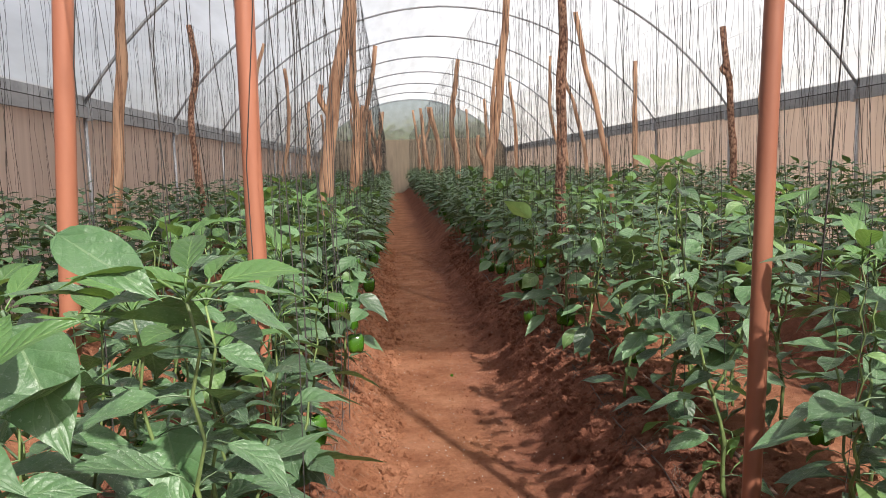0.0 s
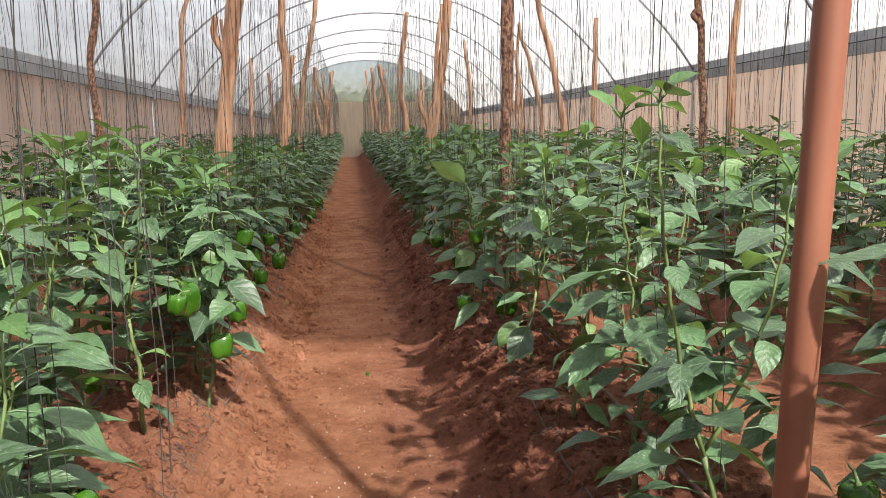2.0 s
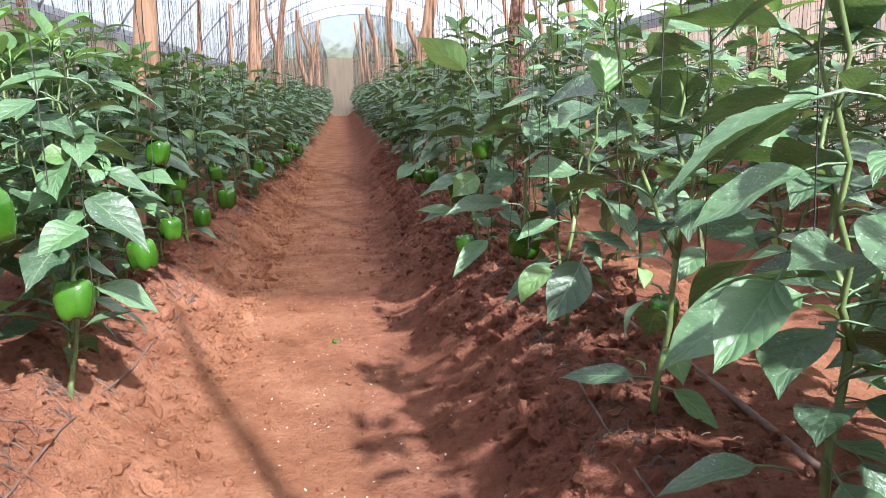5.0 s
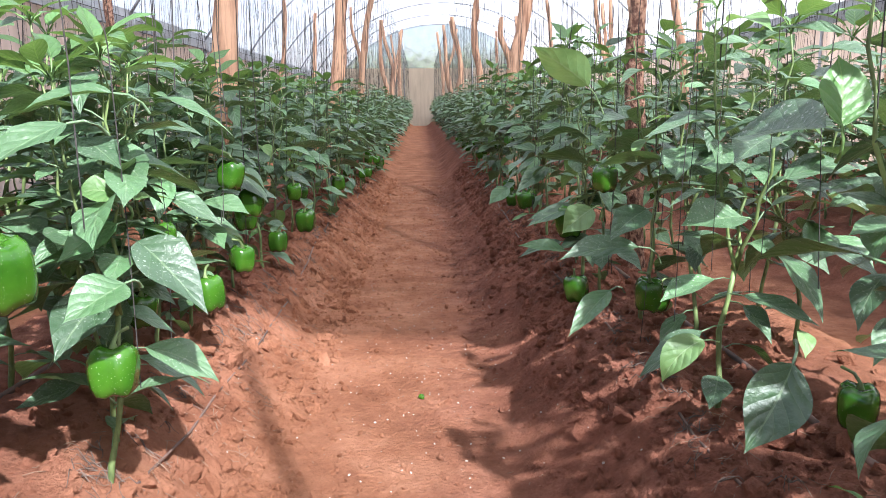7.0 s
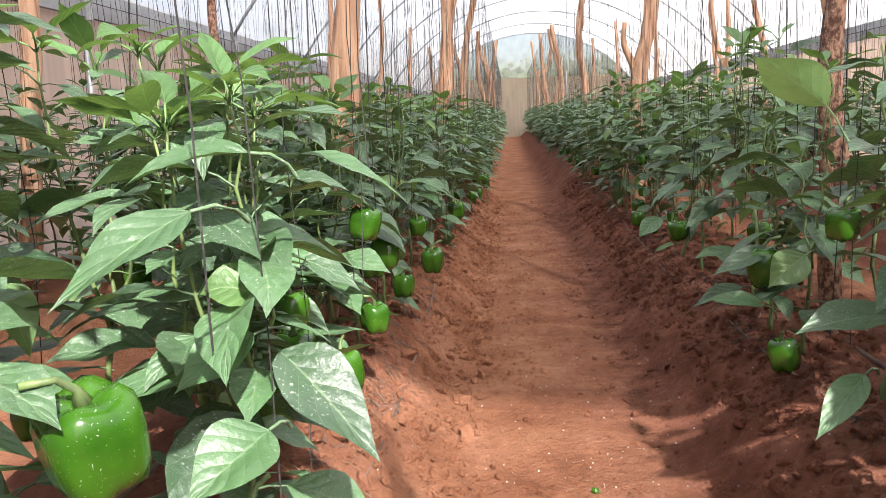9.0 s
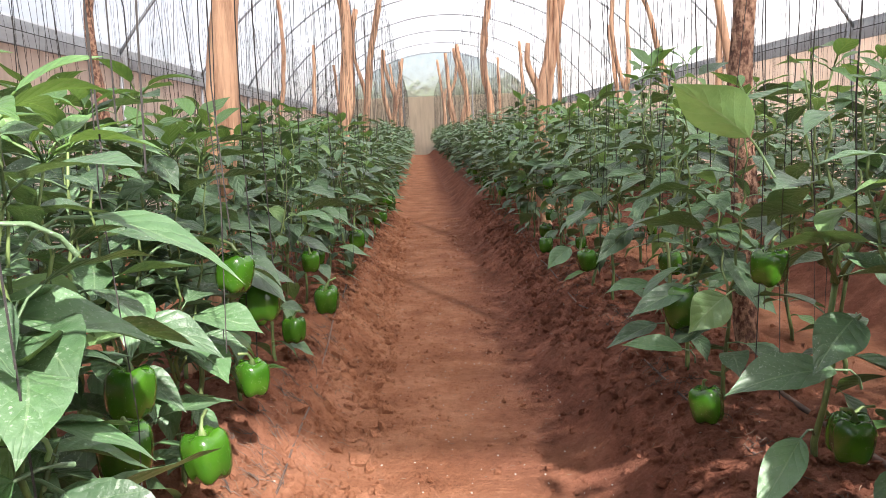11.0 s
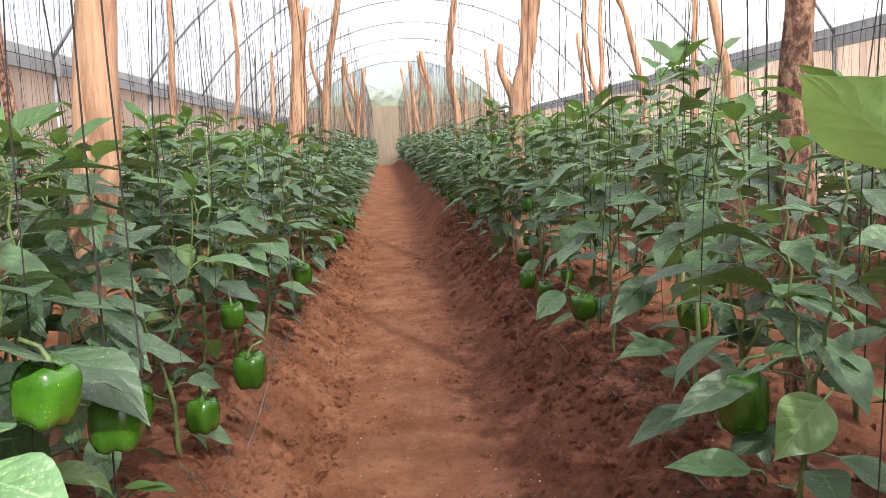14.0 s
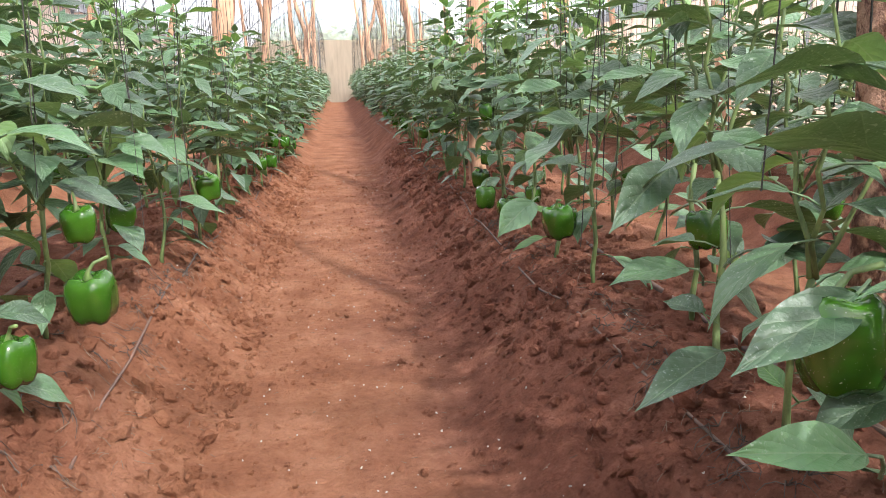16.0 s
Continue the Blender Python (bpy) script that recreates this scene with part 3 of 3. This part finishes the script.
# fruits that can be told apart: place of the crown, and size
LEFT_FRUITS = [(-0.59, 3.4, 0.77, 0.62), (-0.577, 3.95, 0.515, 0.95), (-0.655, 2.7, 0.53, 0.95), (-0.655, 3.75, 0.735, 1.03), (-0.652, 4.43, 0.605, 0.95),
               (-0.69, 4.4, 0.5, 0.85), (-0.655, 4.8, 0.45, 1.0), (-0.72, 4.65, 0.63, 0.85), (-0.65, 5.24, 0.46, 1.0), (-0.675, 6.02, 0.385, 0.95), (-0.575, 6.16, 0.46, 1.0),
               (-0.576, 7.555, 0.5, 0.95), (-0.62, 5.05, 0.76, 0.95), (-0.61, 5.25, 0.65, 0.95), (-0.73, 5.65, 0.55, 1.0), (-0.78, 5.6, 0.66, 0.9), (-0.66, 6.4, 0.56, 0.9), (-0.7, 6.9, 0.5, 0.9)]
RIGHT_FRUITS = [(0.481, 5.19, 0.35, 0.9), (0.5, 5.43, 0.56, 1.13), (0.504, 4.89, 0.745, 0.85), (0.843, 4.095, 0.36, 0.95), (0.6, 4.73, 0.44, 0.9), (0.484, 6.57, 0.49, 0.85),
                (0.52, 6.6, 0.48, 0.8), (0.461, 7.46, 0.43, 0.9), (0.74, 6.25, 0.52, 0.9), (0.62, 8.44, 0.38, 0.9), (0.51, 7.3, 0.4, 0.85), (0.66, 4.84, 0.4, 0.9), (0.93, 2.6, 0.48, 0.9)]
FRUITS = LEFT_FRUITS + RIGHT_FRUITS


def plant_rows():
    rng = random.Random(5)
    near = []
    seats = {
        -0.69: [1.0, 1.38, 1.78, 2.2, 2.62, 2.95, 3.75, 4.07, 4.25, 4.45, 4.8, 5.0, 5.25, 5.65, 6.1, 6.5, 6.95, 7.4, 7.85, 8.3, 8.75, 9.15],
        0.63: [0.45, 0.95, 1.45, 1.95, 2.57, 3.1, 3.67, 4.3, 4.75, 4.95, 5.4, 5.7, 5.98, 6.3, 6.7, 7.05, 7.5, 7.95, 8.4, 8.85, 9.2],
        -1.05: [1.1 + 0.34 * k for k in range(24)],
        1.05: [0.5 + 0.42 * k for k in range(21)],
    }
    tall = {2.57: 1.0, 3.1: 0.98, 3.67: 0.92, 3.75: 0.98, 4.07: 0.86, 4.95: 0.98, 5.98: 1.0, 1.0: 0.96}
    for x0, places in seats.items():
        for y in places:
            x = x0 + rng.uniform(-0.035, 0.035)
            if x0 == -0.69 and y in (1.0, 2.95):
                x = -0.9 if y == 1.0 else -0.8
            if any(abs(fy - y) < 0.1 and abs(fx - x) < 0.1 for fx, fy, _, _ in FRUITS):
                x += math.copysign(0.1, x0)
            h = tall.get(y, rng.uniform(0.78, 0.94))
            near.append(near_plant(x, y + rng.uniform(-0.02, 0.02), h, rng.randrange(9), rng.uniform(0, 6.28), 0.35 if x0 > 0 and 4.9 < y < 6.5 else 0.02))
    for k, (x, y, z, size) in enumerate(FRUITS):
        own = min(near, key=lambda o: (o.location.x - x) ** 2 + (o.location.y - y) ** 2)
        hang_pepper(own, (x, y, z), size, k, k * 1.3)
    blossom = Soup()
    for q in range(6):
        a = q * math.pi / 3
        tip = Vector((math.cos(a), math.sin(a), -0.35)) * 0.013
        wide = Vector((-math.sin(a), math.cos(a), 0)) * 0.005
        blossom.add([(0, 0, 0), tip * 0.6 - wide, tip, tip * 0.6 + wide], [(0, 1, 2, 3)])
    blossom = blossom.mesh("blossom", PETAL)
    for k, own in enumerate(near):
        if k % 3 == 0:
            pts = NEAR_PLANS[NEAR_STEMS.index(own.data)][0][1][0]
            p = pts[-3] + Vector((0.02, 0.015, -0.01))
            part("blossom", blossom, own, "small white flower", Matrix.LocRotScale(p, Euler((2.2, 0.4 * (k % 4), k)), (0.65, 0.65, 0.65)))
    for k, own in enumerate(near):
        if rng.random() < (0.0 if 1.5 < own.location.y < 6.8 and abs(own.location.x) < 0.85 else 0.4):
            a = rng.uniform(0, 6.28)
            z = own.location.z + rng.uniform(0.16, 0.5)
            hang_pepper(own, (own.location.x + 0.085 * math.cos(a), own.location.y + 0.085 * math.sin(a), z), rng.uniform(0.6, 0.9), k, a)
    for x0 in (-2.8, -2.4, -1.05, -0.65, 0.65, 1.05, 2.4, 2.8, 4.15, 4.55):
        y = 9.5 if abs(x0) < 1.2 else 2.2
        far = Soup()
        while y < END - 0.4:
            x, h, k, turn = x0 + rng.uniform(-0.05, 0.05), rng.uniform(0.76, 0.98), rng.randrange(7), rng.uniform(0, 6.28)
            if y < (15 if abs(x0) < 1.2 else 9):
                own = far_plant(x, y, h, k, turn)
                if abs(x0) < 1 and y < 16 and rng.random() < 0.6:
                    hang_pepper(own, (x - math.copysign(0.08, x0), y, own.location.z + rng.uniform(0.15, 0.4)), 0.85, k, turn)
            else:
                m = Matrix.LocRotScale((x, y, soil_height(x, y)), Euler((0, 0, turn)), (1.1, 1.1, h))
                s = FAR_SOUPS[k]
                far.add([m @ Vector(q) for q in s.v], s.f, s.uv)
            y += rng.uniform(0.29, 0.38)
        tagged(new("pepper_row", far.mesh("pepper_row", LEAF)), "distant rows of leafy green pepper plants", "pepper plants", kind="stuff")
    return near


NEAR = plant_rows()


def big_leaf(base, tip, width, droop=0.4, face=(0, -0.35, 1), mat=None, label="", seed=0):
    """One large leaf of the nearest plant, its blade from base to tip, turned towards face."""
    base, tip = Vector(base), Vector(tip)
    span = (tip - base).length
    length = span * droop / (2 * math.sin(droop / 2))
    s = Soup()
    v, f, uv = leaf_piece(length, width, droop, 0.2 + 0.04 * (seed % 4), 0.1, 16, 8, 500 + seed)
    pucker = length * 0.012
    v = [(x, y, z + pucker * abs(math.sin((q[1] - 0.55 * abs(q[0] - 0.5) ** 0.8) * 19)) * min(1, 6 * abs(q[0] - 0.5)) * math.sin(math.pi * q[1])) for (x, y, z), q in zip(v, uv)]
    s.add(v, f, uv)
    c = v[4]
    s.tube([(c[0], 0.01 * length, 0), (c[0] * 0.5, -0.16 * length, -0.02 * length), (0, -0.3 * length, -0.12 * length), (0, -0.38 * length, -0.24 * length)], [0.0022, 0.0024, 0.0026, 0.003], 5, False)
    along = (tip - base).normalized()
    across = along.cross(Vector(face)).normalized()
    turn = Matrix((across, along, across.cross(along))).transposed().to_4x4()
    place = Matrix.Translation(base) @ turn @ Matrix.Rotation(droop / 2, 4, "X")
    own = min(NEAR, key=lambda o: (o.location.x - base.x) ** 2 + (o.location.y - base.y) ** 2)
    part("leaf", s.mesh("leaf", mat or LEAF), own, label, own.matrix_basis.inverted() @ place)


# beside the start
big_leaf((-0.83, 1.25, 1.12), (-0.73, 1.15, 0.99), 0.1, 0.5, (0.2, -1, 0.5), seed=1)
big_leaf((-0.77, 1.28, 1.23), (-0.64, 1.22, 1.15), 0.07, 0.4, (0, -0.8, 1), seed=2)
big_leaf((-0.71, 1.45, 0.93), (-0.67, 1.35, 0.84), 0.09, 0.5, (0, -1, 0.7), seed=3)
big_leaf((0.91, 3.1, 0.6), (0.66, 3.0, 0.5), 0.11, 0.4, (0, -0.4, 1), seed=4)
big_leaf((0.92, 3.1, 0.88), (0.7, 3.0, 0.91), 0.08, 0.5, (0, -0.3, 1), seed=5)
# where the walk dips
big_leaf((0.49, 2.95, 0.88), (0.35, 3.0, 0.77), 0.075, 0.5, (0.25, -0.1, 1), seed=6)
big_leaf((0.52, 3.05, 0.67), (0.42, 3.0, 0.58), 0.08, 0.4, (-0.6, -0.6, 0.6), seed=7)
big_leaf((0.47, 3.65, 0.57), (0.39, 3.6, 0.46), 0.085, 0.4, (-0.3, -1, 0.4), seed=8)
big_leaf((0.52, 3.65, 0.89), (0.525, 3.7, 0.985), 0.07, 0.3, (0, -1, 0.2), YOUNG, "upright young leaf", 9)
big_leaf((0.48, 4.7, 0.42), (0.34, 4.6, 0.32), 0.07, 0.5, (-0.3, -0.6, 1), seed=10)
big_leaf((0.58, 4.7, 0.64), (0.45, 4.6, 0.57), 0.09, 0.4, (-0.2, -0.9, 0.7), seed=11)
# the tall plant over the large fruit
big_leaf((-0.55, 3.8, 0.9), (-0.65, 3.7, 0.83), 0.075, 0.4, (0, -0.7, 1), seed=12)
big_leaf((-0.57, 4.0, 0.72), (-0.66, 3.95, 0.66), 0.07, 0.4, (0, -0.9, 0.7), seed=13)
big_leaf((-0.53, 3.9, 0.64), (-0.59, 3.8, 0.6), 0.09, 0.4, (0, -0.9, 0.8), seed=14)
big_leaf((-0.56, 4.0, 0.95), (-0.7, 3.95, 0.91), 0.07, 0.6, (0, -0.4, 1), seed=15)
big_leaf((-0.53, 4.1, 0.94), (-0.38, 4.1, 0.87), 0.065, 0.6, (0, -0.15, 1), seed=16)
big_leaf((-0.56, 4.02, 0.76), (-0.64, 4.0, 0.77), 0.075, 1.7, (0, -0.6, 1), PALE, "curled yellowing leaf", 17)
# around the post with flaking bark
big_leaf((0.435, 4.86, 0.97), (0.275, 4.82, 1.09), 0.115, 0.3, (0.45, 0.85, 0.3), PALE, "broad pale underside of a leaf", 18)
big_leaf((0.57, 4.75, 0.53), (0.34, 4.7, 0.5), 0.1, 0.35, (-0.1, -0.45, 1), seed=19)
big_leaf((0.54, 5.2, 0.58), (0.43, 5.15, 0.5), 0.1, 0.3, (-0.2, -1, 0.6), PALE, "pale underside of a leaf", 20)
big_leaf((0.51, 5.42, 0.57), (0.34, 5.36, 0.49), 0.075, 0.3, (0, -0.75, 1), seed=21)
big_leaf((0.54, 5.75, 0.37), (0.34, 5.66, 0.33), 0.075, 0.3, (0, -0.5, 1), seed=22)
big_leaf((0.47, 5.32, 0.42), (0.3, 5.3, 0.44), 0.06, 0.4, (0, -0.5, 1), seed=23)
big_leaf((0.61, 6.05, 0.44), (0.43, 6.0, 0.42), 0.08, 0.5, (0, -0.5, 1), seed=24)
big_leaf((0.4, 6.5, 0.52), (0.3, 6.42, 0.44), 0.08, 0.4, (-0.2, -0.9, 0.7), seed=25)
big_leaf((0.51, 5.9, 0.66), (0.35, 5.8, 0.57), 0.075, 0.35, (0, -0.8, 0.9), seed=26)
big_leaf((0.62, 5.8, 0.53), (0.77, 5.75, 0.51), 0.08, 0.5, (0, -0.7, 1), seed=27)


# ---- trellis wires and strings ----
def trellis(x0, seed):
    rng = random.Random(seed)
    s, w = Soup(), Soup()
    z = 2.85
    ys = np.linspace(1.0, END - 0.3, 60)
    w.tube([(x0, y, z + 0.03 * math.sin(y * 0.9 + seed)) for y in ys], [0.0022] * 60, 4)
    y = 1.8
    while y < END - 0.5:
        for _ in range(rng.choice((1, 1, 2, 2))):
            yy, r = y + rng.uniform(-0.1, 0.1), rng.choice((0.0008, 0.001, 0.0012, 0.0014, 0.0019))
            low = rng.uniform(0.3, 1.05) if rng.random() < 0.8 else rng.uniform(1.6, 2.6)
            dx, dy = rng.uniform(-0.09, 0.09), rng.uniform(-0.14, 0.14)
            pts = []
            for u in np.linspace(0, 1, 9):
                wob = 0.014 if 0 < u < 1 else 0
                pts.append((x0 + dx * u + rng.uniform(-wob, wob), yy + dy * u + rng.uniform(-wob, wob), z + (low - z) * u))
            s.tube(pts, [r] * 9, 3, False)
        y += rng.uniform(0.1, 0.24)
    wire = tagged(new("trellis_wire", w.mesh("trellis_wire", STEEL)), "thin steel wire stretched above a plant row", "wire", "trellis wires")
    tagged(new("trellis_strings", s.mesh("trellis_strings", TWINE, False)), "dark twine hanging from the trellis wires to the plants", "strings", kind="stuff")


for k, x0 in enumerate((-2.8, -2.4, -1.02, -0.6, 0.58, 1.0, 2.4, 2.8, 4.15, 4.55)):
    trellis(x0, 60 + k)


# ---- drip lines, clods, straw ----
def drip_line(x0, seed):
    rng = random.Random(seed)
    s = Soup()
    ys = np.linspace(0.5, 24, 90)
    pts = []
    for y in ys:
        x = x0 + 0.018 * math.sin(y * 1.3 + seed) + rng.uniform(-0.004, 0.004)
        pts.append((x, y, soil_height(x, y) + 0.002))
    s.tube(pts, [0.0035 if abs(x0) < 0.7 else 0.009] * 90, 6)
    tagged(new("drip_pipe", s.mesh("drip_pipe", RUBBER)), "dusty black drip irrigation pipe lying on the bed", "drip pipe", "drip pipes")


for k, x0 in enumerate((-1.05, -0.63, 0.53, 0.8)):
    drip_line(x0, k)


def scatter_clods():
    rng = random.Random(11)
    shapes = []
    for k in range(6):
        bm = bmesh.new()
        bmesh.ops.create_icosphere(bm, subdivisions=1, radius=1)
        v = [(p.co * (1 + 0.75 * noise.noise(p.co * 1.3 + Vector((k * 9, 0, 0))))) for p in bm.verts]
        bm.verts.index_update()
        shapes.append((v, [tuple(q.index for q in f.verts) for f in bm.faces]))
        bm.free()
    s = Soup()
    for _ in range(27000):
        side = rng.choice((-1, 1))
        x = side * rng.gauss(0.6, 0.22) if rng.random() < 0.8 else rng.uniform(-0.5, 0.5)
        y = 1.6 + 11 * rng.random() ** 1.3
        r = min(rng.expovariate(1 / 0.0055) + 0.002, 0.032) * (1 if abs(x) > 0.35 else 0.5)
        v, f = rng.choice(shapes)
        m = Matrix.LocRotScale((x, y, soil_height(x, y) + 0.25 * r), Euler((rng.uniform(0, 6), rng.uniform(0, 6), rng.uniform(0, 6))), (r, r * rng.uniform(0.7, 1.2), r * rng.uniform(0.5, 0.9)))
        s.add([m @ p for p in v], f)
    tagged(new("soil_clods", s.mesh("soil_clods", SOIL, False)), "crumbly clods of red soil on the beds", "clods", kind="stuff")
    s = Soup()
    for _ in range(1100):
        x, y, r = rng.gauss(-0.02, 0.32), rng.uniform(2.2, 12.0), rng.uniform(0.0012, 0.0032)
        v, f = rng.choice(shapes)
        m = Matrix.LocRotScale((x, y, soil_height(x, y) + 0.3 * r), Euler((rng.uniform(0, 6), rng.uniform(0, 6), 0)), (r, r * 1.3, r * 0.8))
        s.add([m @ p for p in v], f)
    tagged(new("pale_grit", s.mesh("pale_grit", GRIT, False)), "pale grit scattered over the trodden soil", "grit", kind="stuff")
    s = Soup()
    for _ in range(3000):
        side = rng.choice((-1, 1))
        x = side * rng.gauss(0.6, 0.09) if rng.random() < 0.75 else rng.uniform(-0.45, 0.45)
        y = rng.uniform(1.6, 12)
        a, n = rng.uniform(0, 6.28), rng.uniform(0.01, 0.045) * (1 if abs(x) > 0.45 else 0.4)
        pts = []
        for u in (-0.5, 0.0, 0.5):
            px, py = x + n * u * math.cos(a), y + n * u * math.sin(a)
            pts.append((px, py, soil_height(px, py) + 0.004 + 0.012 * rng.random() * (abs(x) > 0.45)))
        s.tube(pts, [0.0008] * 3, 3, False)
    tagged(new("straw_bits", s.mesh("straw_bits", STRAW)), "dry straw and root bits on the soil", "straw", kind="stuff")


scatter_clods()


def fallen_fruitlet(x, y):
    """A tiny shed pepper with its calyx, lying on the walk."""
    ob = new("fallen_fruitlet", PEPPERS[0][0])
    ob.matrix_basis = Matrix.LocRotScale((x, y, soil_height(x, y) + 0.008), Euler((1.4, 0.3, 0.8)), (0.2, 0.2, 0.2))
    tagged(ob, "tiny shed green pepper lying on the red soil", "pepper")
    part("fruit_stalk", PEPPERS[0][1], ob)


fallen_fruitlet(-0.04, 4.99)


def dry_roots():
    rng = random.Random(21)
    s = Soup()
    for _ in range(420):
        x0 = rng.choice((-0.68, 0.56)) + rng.gauss(0, 0.03)
        y0 = 1.7 + 10 * rng.random() ** 1.2
        for _ in range(rng.randrange(3, 8)):
            a, n = rng.uniform(0, 6.28), rng.uniform(0.02, 0.06)
            bend = rng.uniform(-1.0, 1.0)
            pts = []
            for u in (0.0, 0.35, 0.7, 1.0):
                px, py = x0 + n * u * math.cos(a + bend * u), y0 + n * u * math.sin(a + bend * u)
                pts.append((px, py, soil_height(px, py) + 0.004 + rng.uniform(0, 0.022) * (1 - abs(2 * u - 1))))
            s.tube(pts, [0.0013, 0.0012, 0.0009, 0.0005], 3, False)
    tagged(new("dry_roots", s.mesh("dry_roots", ROOTS)), "grey dried roots and twigs along the plant rows", "dry roots", kind="stuff")


dry_roots()


# ---- trees outside the far end ----
def tree(x, y, height, seed):
    rng = random.Random(seed)
    s = Soup()
    s.tube([(0, 0, -0.2), (0.1, 0, height * 0.3), (0.0, 0.1, height * 0.75)], [0.16, 0.12, 0.05], 8)
    tips = []
    for k in range(9):
        a, z = k * 2.4, height * rng.uniform(0.3, 0.6)
        tip = Vector((math.cos(a) * height * 0.32, math.sin(a) * height * 0.32, z + height * rng.uniform(0.1, 0.35)))
        s.tube([(0.05, 0, z), tip * 0.6 + Vector((0, 0, z * 0.4)), tip], [0.05, 0.035, 0.015], 5)
        tips.append(tip)
    tips.append(Vector((0, 0, height * 0.85)))
    ob = tagged(new("tree", s.mesh("tree", ROUGH_BARK)), "leafy tree standing outside beyond the end net", "tree", "trees outside")
    ob.location = (x, y, -0.1)
    c = Soup()
    for tip in tips:
        for _ in range(170):
            p = tip + Vector((rng.gauss(0, 1), rng.gauss(0, 1), rng.gauss(0, 0.8))) * height * 0.12
            d, e = Vector((rng.uniform(-1, 1), rng.uniform(-1, 1), rng.uniform(-0.6, 0.6))) * 0.13, Vector((rng.uniform(-1, 1), rng.uniform(-1, 1), rng.uniform(-1, 1))) * 0.07
            c.add([p - d, p + e, p + d, p - e], [(0, 1, 2, 3)])
    part("crown", c.mesh("crown", TREE_LEAF, False), ob)


for k, (x, y, h) in enumerate([(-4.5, 49, 5.4), (-0.8, 47, 4.9), (1.4, 51, 5.6), (3.2, 48, 5.2), (5.8, 48, 5.9), (9, 52, 6.6), (-8, 52, 6.4)]):
    tree(x, y, h * 0.82, 300 + k)
